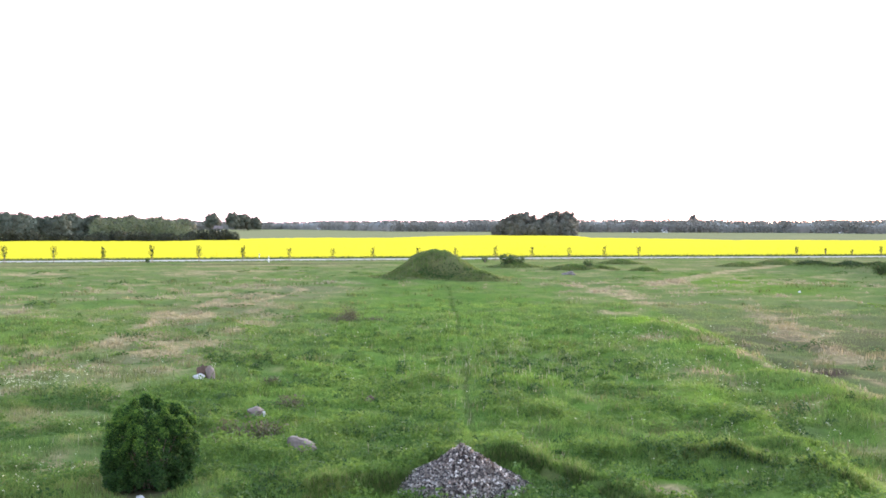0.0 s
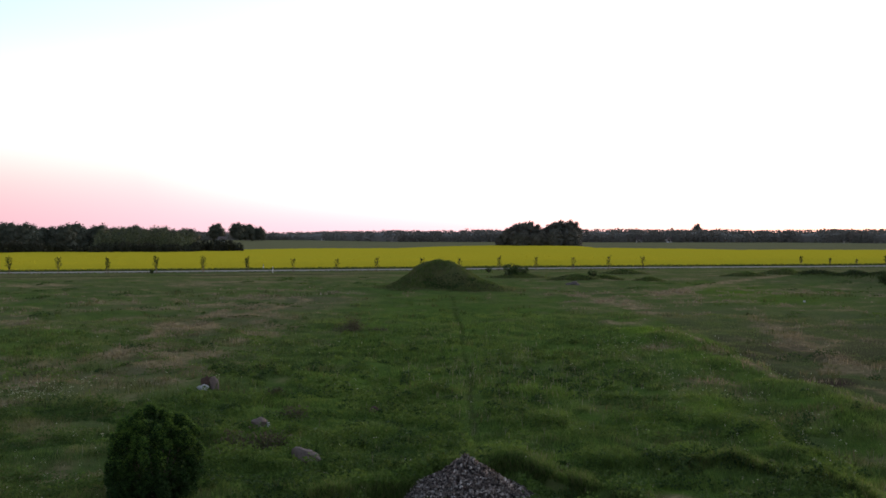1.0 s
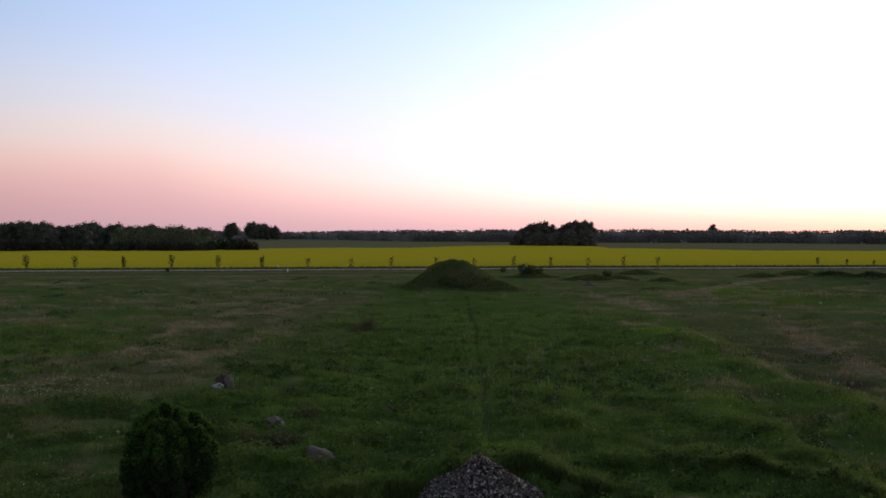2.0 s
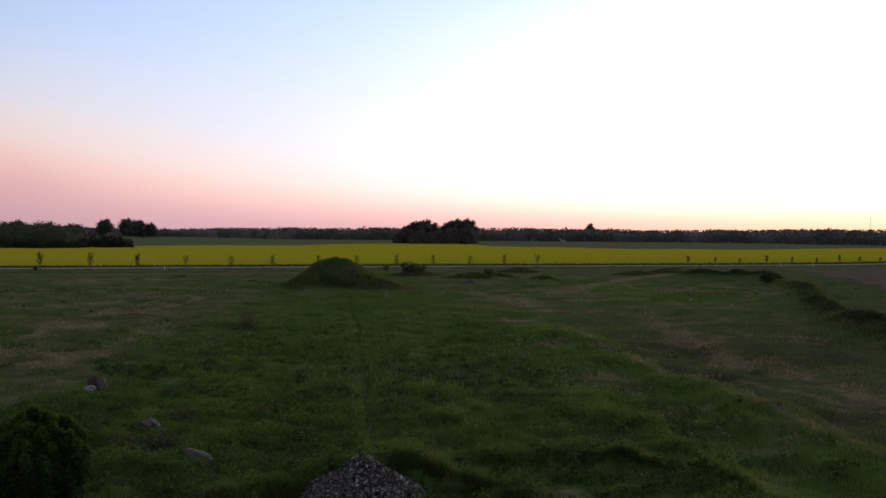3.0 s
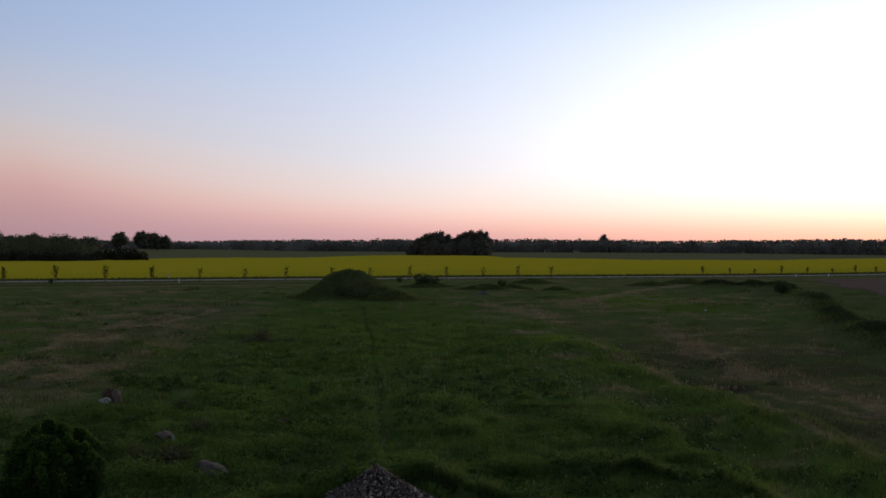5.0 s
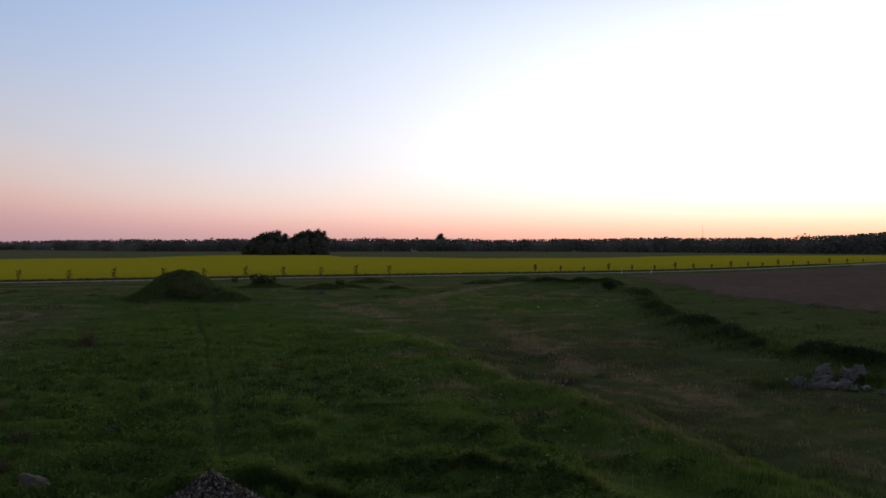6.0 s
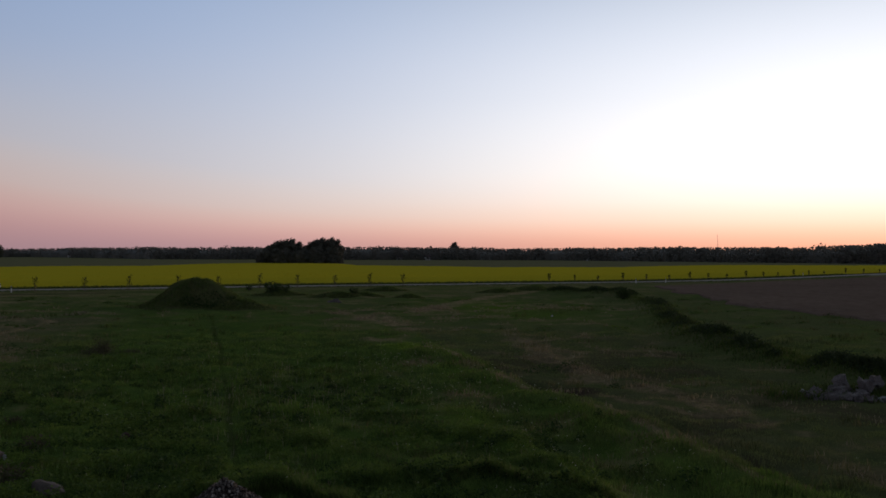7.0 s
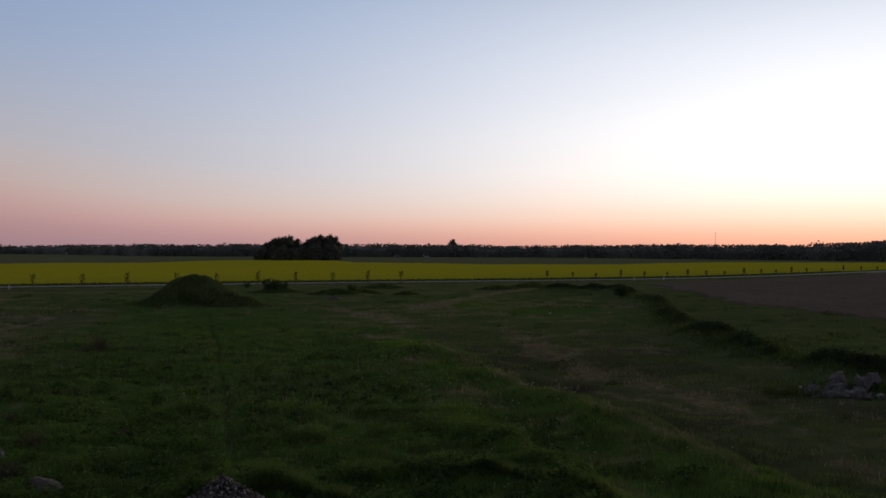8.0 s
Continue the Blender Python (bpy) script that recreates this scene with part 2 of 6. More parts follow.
M_ASPHALT = mat_plain("asphalt", (0.33, 0.305, 0.26), (0.40, 0.37, 0.315), 0.85, 1.5, 0.2, 0.01)
M_SHOULDER = mat_plain("gravel_shoulder", (0.22, 0.20, 0.18), (0.32, 0.30, 0.27), 0.95, 3.0, 0.4, 0.02)
M_RAPE = mat_rape()
M_RAPESTEM = mat_plain("rapeseed_stems", (0.045, 0.075, 0.018), (0.085, 0.120, 0.028), 0.85, 3.0, 0.4, 0.05, (1, 1, 0.15))
M_GRAIN = mat_plain("young_grain", (0.160, 0.160, 0.078), (0.212, 0.206, 0.112), 0.9, 0.5, 0.4, 0.1)
M_PLOUGH = mat_plain("ploughed_soil", (0.150, 0.109, 0.083), (0.226, 0.168, 0.130), 0.95, 0.8, 0.7, 0.12)
M_WHITE = mat_plain("white_paint", (0.72, 0.72, 0.70), (0.82, 0.82, 0.80), 0.5, 4.0, 0.1, 0.005)
M_BLACK = mat_plain("black_plastic", (0.02, 0.02, 0.02), (0.04, 0.04, 0.04), 0.5, 4.0, 0.1, 0.005)
M_STAKE = mat_plain("weathered_wood", (0.22, 0.17, 0.11), (0.34, 0.27, 0.18), 0.85, 6.0, 0.3, 0.01, (1, 1, 0.1))
M_ROOF = mat_plain("dark_roof_sheet", (0.10, 0.085, 0.08), (0.17, 0.14, 0.13), 0.7, 2.0, 0.2, 0.02)
M_PETAL = mat_plain("pale_flower_heads", (0.42, 0.42, 0.24), (0.58, 0.57, 0.38), 0.8, 9.0, 0.1, 0.01)
M_STEEL = mat_plain("galvanised_steel", (0.35, 0.35, 0.36), (0.48, 0.48, 0.50), 0.5, 3.0, 0.1, 0.005, None, 0.8)
M_GLASS = Mat("window_glass", 0.08, 0, 0.5).color((0.03, 0.035, 0.04)).m


# ---------------- helpers for building ----------------
def mesh_np(name, verts, faces, mat=None, attrs=None, smooth=False):
    """A mesh from arrays; faces is an (n, 3) or (n, 4) array, or a list of such arrays."""
    me = bpy.data.meshes.new(name)
    verts = np.asarray(verts, dtype=np.float32)
    blocks = faces if isinstance(faces, list) else [faces]
    blocks = [np.asarray(b, dtype=np.int32) for b in blocks if len(b)]
    idx = np.concatenate([b.ravel() for b in blocks])
    tot = np.concatenate([np.full(len(b), b.shape[1], dtype=np.int32) for b in blocks])
    start = np.concatenate([[0], np.cumsum(tot)[:-1]]).astype(np.int32)
    me.vertices.add(len(verts))
    me.vertices.foreach_set("co", verts.ravel())
    me.loops.add(len(idx))
    me.loops.foreach_set("vertex_index", idx)
    me.polygons.add(len(tot))
    me.polygons.foreach_set("loop_start", start)
    if smooth:
        me.polygons.foreach_set("use_smooth", np.ones(len(tot), dtype=bool))
    me.update(calc_edges=True)
    for k, v in (attrs or {}).items():
        a = me.attributes.new(k, "FLOAT", "POINT")
        a.data.foreach_set("value", np.asarray(v, dtype=np.float32))
    if mat:
        me.materials.append(mat)
    return me


def part(name, data, mat, parent, label="", smooth=False):
    """Links a bmesh or mesh as one object under a thing or a part."""
    if isinstance(data, bmesh.types.BMesh):
        me = bpy.data.meshes.new(name)
        data.to_mesh(me)
        data.free()
    else:
        me = data
    if mat and not me.materials:
        me.materials.append(mat)
    if smooth:
        for p in me.polygons:
            p.use_smooth = True
    ob = new(name, me)
    ob.parent = parent
    return tagged(ob, label)


def thing(name, x, y, z, label, category, group="", turn=0.0):
    ob = new(name)
    ob.matrix_world = pose(x, y, z, 0, 0, turn)
    ob.empty_display_size = 0.2
    return tagged(ob, label, category, group)


def tube(bm, pts, radii, sides=6):
    """A tapered round limb along pts."""
    rings = []
    for i, p in enumerate(pts):
        a, b = Vector(pts[max(i - 1, 0)]), Vector(pts[min(i + 1, len(pts) - 1)])
        q = (b - a).to_track_quat("Z", "X")
        rings.append([bm.verts.new(Vector(p) + q @ Vector((math.cos(k * math.tau / sides), math.sin(k * math.tau / sides), 0)) * radii[i])
                      for k in range(sides)])
    for r0, r1 in zip(rings, rings[1:]):
        for k in range(sides):
            bm.faces.new((r0[k], r0[(k + 1) % sides], r1[(k + 1) % sides], r1[k]))
    bm.faces.new(rings[-1])
    bm.faces.new(rings[0][::-1])


def box(bm, lo, hi, bevel=0.0):
    m = Matrix.Translation([(a + b) / 2 for a, b in zip(lo, hi)]) @ Matrix.Diagonal((*[b - a for a, b in zip(lo, hi)], 1))
    r = bmesh.ops.create_cube(bm, size=1, matrix=m)
    if bevel:
        edges = list({e for v in r["verts"] for e in v.link_edges})
        bmesh.ops.bevel(bm, geom=edges, offset=bevel, segments=2, affect="EDGES")


def quads(centres, size, rng, flat=0.0, aspect=0.6):
    """Small leaves: one pointed quad at every centre, turned at random. flat pulls the leaves level."""
    n = len(centres)
    a = rng.normal(size=(n, 3))
    a[:, 2] *= 1 - flat
    a /= np.linalg.norm(a, axis=1)[:, None] + 1e-9
    b = rng.normal(size=(n, 3))
    b -= (a * b).sum(1)[:, None] * a
    b /= np.linalg.norm(b, axis=1)[:, None] + 1e-9
    s = (np.asarray(size) * np.ones(n))[:, None]
    a, b = a * s * 0.5, b * s * 0.5 * aspect
    v = np.stack([centres - a, centres + b, centres + a, centres - b], 1).reshape(-1, 3)
    return v, np.arange(4 * n).reshape(n, 4)


def crown_points(rng, n, lobes):
    """Points in the outer parts of overlapping lobes (x, y, z, rx, ry, rz)."""
    lobes = np.asarray(lobes, dtype=float)
    vol = (lobes[:, 3] * lobes[:, 4] * lobes[:, 5]) ** 0.7
    k = rng.choice(len(lobes), n, p=vol / vol.sum())
    d = rng.normal(size=(n, 3))
    d /= np.linalg.norm(d, axis=1)[:, None]
    r = rng.uniform(0.5, 1.0, n) ** 0.8
    return lobes[k, :3] + d * r[:, None] * lobes[k, 3:]


def fbm(x, y, scale, seed=0, octaves=3):
    """Smooth value noise on arrays, about -1 to 1."""
    out, amp, tot = np.zeros_like(x, dtype=float), 1.0, 0.0
    for o in range(octaves):
        u, v = x / scale + 17.3 * seed, y / scale - 9.1 * seed
        i, j = np.floor(u), np.floor(v)
        fu, fv = u - i, v - j
        fu, fv = fu * fu * (3 - 2 * fu), fv * fv * (3 - 2 * fv)

        def h(a, b):
            s = np.sin(a * 127.1 + b * 311.7 + seed * 74.7 + o * 13.0) * 43758.5453
            return 2 * (s - np.floor(s)) - 1
        out += amp * ((h(i, j) * (1 - fu) + h(i + 1, j) * fu) * (1 - fv) + (h(i, j + 1) * (1 - fu) + h(i + 1, j + 1) * fu) * fv)
        tot += amp
        amp, scale = amp * 0.5, scale * 0.5
    return out / tot * 1.3


def smooth01(v, lo, hi):
    t = np.clip((v - lo) / (hi - lo), 0, 1)
    return t * t * (3 - 2 * t)


# ---------------- the lie of the land ----------------
ROAD_X = np.array([-140, -80, -31, 10, 50, 91, 112, 135, 165, 215, 300])
ROAD_Y = np.array([163, 175, 184, 192, 197, 201, 206, 216, 234, 265, 320])


def _spline(xs, ys):
    """Smooths a plan line by repeated averaging of a dense polyline."""
    fx = np.linspace(xs[0], xs[-1], 400)
    fy = np.interp(fx, xs, ys)
    for _ in range(60):
        fy[3:-3] = (fy[:-6] + fy[1:-5] + fy[2:-4] + fy[3:-3] + fy[4:-2] + fy[5:-1] + fy[6:]) / 7
    return fx, fy


_RX, _RY = _spline(ROAD_X, ROAD_Y)


def road_y(x):
    s0, s1 = (_RY[1] - _RY[0]) / (_RX[1] - _RX[0]), (_RY[-1] - _RY[-2]) / (_RX[-1] - _RX[-2])
    return np.where(x < _RX[0], _RY[0] + (x - _RX[0]) * s0, np.where(x > _RX[-1], _RY[-1] + (x - _RX[-1]) * s1, np.interp(x, _RX, _RY)))


def along(x, y, line):
    """Distance from a plan line, and which part of it (0 to 1) lies nearest."""
    best, where = np.full(np.shape(x), 1e9), np.zeros(np.shape(x))
    n = len(line) - 1
    for i, ((ax, ay), (bx, by)) in enumerate(zip(line, line[1:])):
        dx, dy = bx - ax, by - ay
        t = np.clip(((x - ax) * dx + (y - ay) * dy) / (dx * dx + dy * dy), 0, 1)
        d = np.hypot(x - ax - t * dx, y - ay - t * dy)
        where = np.where(d < best, (i + t) / n, where)
        best = np.minimum(best, d)
    return best, where


RIM = [(-3.4, 24.5), (-1.9, 25.8), (-0.4, 26.9), (0.7, 27.6), (1.6, 28.2), (2.2, 28.0), (2.8, 27.2), (3.5, 26.3), (4.2, 25.4), (5.0, 24.3), (5.8, 23.2)]      # earth rim behind the gravel
RIM_B = [(6.6, 27.9), (7.4, 28.2), (8.2, 28.2), (9.0, 27.7), (9.6, 26.9), (10.1, 25.6), (10.4, 24.4)]


def scarp(x, y, line, tall, back, front=0.38):
    """A cut edge: steep on the camera's side, easing off behind."""
    xs = np.array([p[0] for p in line])
    d = y - np.interp(x, xs, [p[1] for p in line])
    ends = smooth01(x, xs[0] - 0.8, xs[0] + 0.6) * (1 - smooth01(x, xs[-1] - 0.6, xs[-1] + 0.8))
    ends = ends * (1 - 0.6 * smooth01(x, xs[-1] - 2.4, xs[-1] - 0.8))
    return tall * ends * np.where(d < 0, np.exp(-(d / front) ** 2), np.exp(-(d / back) ** 2)), d, ends


CUT = [(16.8, 18.0), (16.8, 28.2), (16.9, 32.0), (17.0, 36.5), (16.9, 40.0), (16.4, 44.7), (16.0, 48.7), (16.0, 54.0), (16.3, 64.0)]   # edge of the stripped strip
BANK = [(57.0, 153.0), (61.0, 146.0), (62.5, 134.0), (56.0, 112.0), (47.0, 92.0), (39.6, 73.0), (38.4, 66.0), (36.8, 59.0), (36.3, 52.0), (36.3, 48.0), (37.0, 45.0), (39.0, 42.0)]


def cut_x(y):
    """Where the wavering edge of the stripped strip runs."""
    return np.interp(y, [p[1] for p in CUT], [p[0] for p in CUT]) + 0.14 * fbm(y, y * 0, 5.0, 86, 3)


PATH = [(0.6, 106.0), (0.7, 100.0), (0.75, 84.0), (1.15, 70.0), (0.95, 58.0), (1.2, 47.0), (0.95, 40.0), (1.0, 31.0)]


HUMPS = [(148, 8, 0.9), (136, 4, 0.9), (113, 8, 0.45), (94, 7, 0.42), (79.5, 4, 0.5), (68.5, 3.2, 0.78), (59.5, 2.6, 0.5), (48, 3.6, 0.78), (42, 3, 0.65)]   # along the bank: y, half-length, strength


def humps(y):
    return np.max([s * np.exp(-((y - c) / r) ** 4) for c, r, s in HUMPS], axis=0)


def height(x, y):
    x, y = np.asarray(x, dtype=float), np.asarray(y, dtype=float)
    near = smooth01(y, 8, 16) * (1 - smooth01(y, 140, 165))
    z = 0.12 * fbm(x, y, 6.0, 1) * near + 0.12 * fbm(x, y, 1.7, 2, 2) * near + 0.06 * fbm(x, y, 0.8, 27, 2) * near + 0.10 * smooth01(fbm(x, y, 2.6, 14, 2), 0.1, 0.8) * near
    z += scarp(x, y, RIM, 0.38, 1.5)[0] * (0.9 + 0.4 * fbm(x, y, 1.3, 15))
    z += scarp(x, y, RIM_B, 0.36, 1.6, 0.8)[0] * (0.85 + 0.5 * fbm(x, y, 1.3, 18))
    z -= 0.08 * np.exp(-(((x - 8.2) / 2.2) ** 2 + ((y - 26.4) / 0.9) ** 2))
    z -= 0.25 * np.exp(-(((x - 0.6) / 3.0) ** 2 + ((y - 25.2) / 2.2) ** 2))
    cx = cut_x(y)
    low = smooth01(x - cx, -0.2, 1.3) * (1 - smooth01(x, 30, 37)) * (1 - smooth01(y, 60, 85))
    z -= 0.12 * low
    d, _ = along(x, y, CUT)
    z += 0.13 * (0.95 + 0.2 * fbm(x, y, 4.0, 88)) * np.where(x < cx, np.exp(-((x - cx) / 2.4) ** 2), np.exp(-((x - cx) / 0.8) ** 2)) * (1 - smooth01(y, 58, 70)) * smooth01(y, 17, 20)
    z -= 0.2 * np.exp(-((x - cx - 1.2) / 0.38) ** 2) * (1 - smooth01(y, 50, 60)) * smooth01(y, 17, 20)
    z += 0.30 * np.where(x < 10.7, np.exp(-((x - 10.7) / 1.6) ** 2), np.exp(-((x - 10.7) / 0.9) ** 2)) * smooth01(y, 20, 24) * (1 - smooth01(y, 37, 43)) * (0.85 + 0.5 * fbm(x, y, 2.5, 97))
    z -= 0.18 * np.exp(-((x - 13.2) / 1.4) ** 2) * smooth01(y, 18, 22) * (1 - smooth01(y, 44, 56))
    z += 0.38 * np.exp(-((x - 14.0) / 2.0) ** 2) * np.where(y > 63, np.exp(-((y - 63) / 5) ** 2), np.exp(-((y - 63) / 1.6) ** 2))
    d, w = along(x, y, BANK)
    wide = 2.3 - 0.7 * w
    z += (1.35 - 0.45 * w) * (0.26 + 0.72 * humps(y)) * (0.9 + 0.4 * fbm(x, y, 5.0, 3)) * np.exp(-(d / wide) ** 2)
    z -= 0.28 * np.exp(-((y - road_y(x) + 17) / 1.0) ** 2) * (1 - smooth01(x, -20, 5))
    d, _ = along(x, y, PATH)
    z -= 0.09 * np.exp(-(d / 0.2) ** 2) * (0.6 + 0.4 * smooth01(y, 42, 66))
    ry = road_y(x)
    z += 0.06 * smooth01(y - ry, -12, -6)
    return z


# bleached streaks: plan line, half-width, strength
DRY_LINES = [([(-17, 106), (-20.5, 82.5), (-21, 69.5), (-19.9, 58.5)], 0.8, 0.7), ([(-15.0, 101), (-17.4, 82.5)], 0.7, 0.8),
             ([(15, 111), (17, 100), (18.3, 83)], 1.6, 0.75), ([(23.8, 107), (28.8, 119), (39.7, 137), (47, 148), (57, 160)], 1.5, 0.95),
             ([(16.1, 66), (15.8, 54), (15.8, 48.7), (16.2, 44.7), (16.7, 40), (16.8, 36.5), (16.6, 28.2), (16.6, 22)], 0.3, 0.6),
             ([(24.7, 74), (22.4, 60.6), (21.7, 50), (22.6, 42), (22.3, 35.5)], 1.1, 0.85), ([(17.8, 48), (20, 41), (23, 33)], 0.5, 0.55),
             ([(2.6, 28.8), (3.8, 27.1), (5.0, 25.7), (6.0, 24.7)], 0.7, 0.62),
             ([(-75, 152), (-62, 154.5), (-49, 157), (-25, 161), (-8, 165)], 0.9, 1.0)]

# dry, straw-coloured patches: x, y, half-length across, half-length ahead, strength
DRY = [(-20, 73.5, 2.6, 4.0, 0.9), (-17.4, 82.5, 1.8, 2.2, 0.85), (-12.9, 67.5, 1.6, 2.2, 0.95), (-23.6, 96, 3.0, 4.0, 0.6), (-34.6, 76.6, 3.0, 3.0, 0.8), (-17.8, 48, 1.6, 1.6, 0.8), (-20, 44.6, 3.0, 1.6, 0.7),
       (-15.3, 53.7, 3.2, 5.0, 0.6), (-18.5, 57, 3.4, 5, 0.6), (-13.2, 47, 2.4, 2.6, 0.5), (-22, 51, 2.6, 3, 0.5), (-14, 61, 2.2, 4, 0.5), (-27, 90, 4, 4, 0.5), (-22, 108, 5, 5, 0.5), (-11.5, 28.0, 2.4, 1.5, 0.65), (-13.5, 33, 2, 1.6, 0.4), (-10.9, 25.5, 1.6, 1.2, 0.6), (17, 100, 2.6, 6, 0.95), (26.5, 113, 2.6, 6, 0.95), (13.6, 58.8, 2.2, 1.6, 0.95), (13.7, 74.7, 2.2, 1.6, 0.7),
       (12.9, 44.3, 1.0, 2.6, 0.75), (11.6, 35, 0.9, 1.8, 0.55), (24.7, 73, 1.8, 3.5, 0.8), (22.4, 60.6, 2.1, 1.8, 0.95), (21.7, 50, 2.2, 1.6, 0.95), (42, 114, 2.4, 4, 0.7), (51, 124, 4, 5, 0.5), (29.6, 59.6, 2.8, 1.0, 0.75), (22.6, 35.9, 2.2, 0.7, 0.8), (26, 47.5, 2.4, 0.7, 0.5),
       (-0.7, 42.4, 2.3, 0.7, 0.5), (-57, 132, 9, 6, 0.6), (-31, 140, 10, 6, 0.65), (-8, 140, 9, 5, 0.4), (-6.6, 40.0, 1.2, 0.8, 0.35), (-5.6, 46.5, 0.9, 0.6, 0.5), (-3.0, 47.5, 0.7, 0.5, 0.4)]

# fresh bright growth, and dull olive growth: the same five numbers
FRESH_SPOTS = [(14.0, 66, 2.3, 4.5, 0.95), (35, 114, 6.5, 22, 0.75), (10.0, 39, 1.9, 2.8, 0.9), (8.6, 36, 3.0, 2.5, 0.55), (-25, 60, 7, 8, 0.45), (-8.4, 39.5, 3.2, 2.2, 0.45), (4.0, 42, 3.0, 1.6, 0.5), (-1.5, 39.5, 2.2, 1.0, 0.5),
               (3.6, 29.8, 2.4, 1.2, 0.45), (8.2, 29.6, 1.8, 1.4, 0.6), (5.5, 52, 4, 2.2, 0.35), (5.5, 26.2, 1.2, 1.0, 0.7), (-3.5, 33, 1.5, 1.2, 0.3)]
FRESH_LINES = [([(10.1, 41), (10.6, 33), (10.9, 29.6), (11.0, 24)], 0.8, 0.7), ([(14.8, 60), (14.7, 50), (14.9, 45), (15.2, 40), (15.3, 35), (15.0, 29), (15.0, 20)], 1.3, 0.48)]
OLIVE_SPOTS = [(12.6, 44, 1.8, 5, 0.6), (12.4, 34, 1.0, 6, 0.35), (17, 100, 4, 14, 0.6), (-34, 78, 8, 9, 0.4), (-12, 28, 3, 3, 0.4)]
OLIVE_LINES = [([(-15, 104), (-18.5, 76), (-16.3, 54), (-18, 44), (-21, 38)], 6.5, 0.95)]


def patches(x, y, spots, lines):
    v = np.zeros(np.shape(x))
    for cx, cy, ax, ay, s in spots:
        v = np.maximum(v, s * np.exp(-1.1 * (((x - cx) / ax) ** 2 + ((y - cy) / ay) ** 2)))
    for line, wide, s in lines:
        v = np.maximum(v, s * np.exp(-(along(x, y, line)[0] / wide) ** 2))
    return v


def stripped(x, y):
    """The low, thinly grown strip beyond the cut edge."""
    return smooth01(x - cut_x(y) + 1.0 * fbm(x, y, 3.0, 87), 0.2, 2.2) * (1 - smooth01(x, 31 + y * 0.12, 36 + y * 0.12)) * (1 - smooth01(y, 80, 118)) * smooth01(y, 8, 18)


def dryness(x, y):
    v = smooth01(1.15 * patches(x, y, DRY, DRY_LINES) * (0.85 + 0.85 * fbm(x, y, 2.2, 7) + 0.5 * fbm(x, y, 0.8, 61, 2)), 0.12, 0.82)
    fleck = smooth01(fbm(x, y * 0.7, 1.8, 8, 3), 0.12, 0.75)
    v = np.maximum(v, fleck * (0.20 + 0.75 * np.maximum(dullness(x, y) - 0.08 * stripped(x, y), 0)))
    v = np.maximum(v, 0.55 * smooth01(fbm(x * 0.5, y, 3.0, 66, 3), 0.1, 0.7) * smooth01(y, 62, 105) * (0.25 + 0.75 * smooth01(np.abs(x - 1), 5, 15)))
    v = np.maximum(v, 0.30 * smooth01(y - road_y(x), -60, -24) * (y > 0) * (0.6 + 0.9 * fbm(x, y, 6.0, 20)))
    d, _ = along(x, y, BANK)
    beyond = smooth01(x - np.interp(y, [p[1] for p in BANK[::-1]], [p[0] for p in BANK[::-1]]), 0, 5) * (1 - smooth01(y, 125, 150)) * smooth01(y, 35, 42)
    return np.clip(v, 0, 1) * (1 - 0.8 * np.exp(-(d / 3.5) ** 2)) * (1 - 0.7 * beyond)


def dullness(x, y):
    v = patches(x, y, OLIVE_SPOTS, OLIVE_LINES)
    v = np.maximum(v, 0.64 * stripped(x, y))
    v = np.maximum(v, 0.54 * smooth01(y, 75, 135) * (0.4 + 0.6 * smooth01(np.abs(x - 1), 5, 15)) * (0.75 + 0.5 * fbm(x, y, 14.0, 92)))
    v = np.maximum(v, 0.5 * smooth01(np.abs(x - 1.5), 4, 17) * smooth01(fbm(x, y, 3.5, 93), -0.3, 0.5))
    v = np.maximum(v, 0.55 * smooth01(x - 0.25 * y, 14, 24))
    return np.clip(v * (0.9 + 0.45 * fbm(x, y, 3.5, 94)), 0, 1)


def lushness(x, y):
    v = patches(x, y, FRESH_SPOTS, FRESH_LINES)
    v = np.maximum(v, 0.35 * smooth01(fbm(x, y, 4.0, 95, 3), 0.05, 0.7) * (1 - smooth01(y, 60, 95)) * (1 - stripped(x, y)) * (1 - dullness(x, y)))
    return np.clip(v * (0.95 + 0.6 * fbm(x, y, 1.6, 96)), 0, 1)


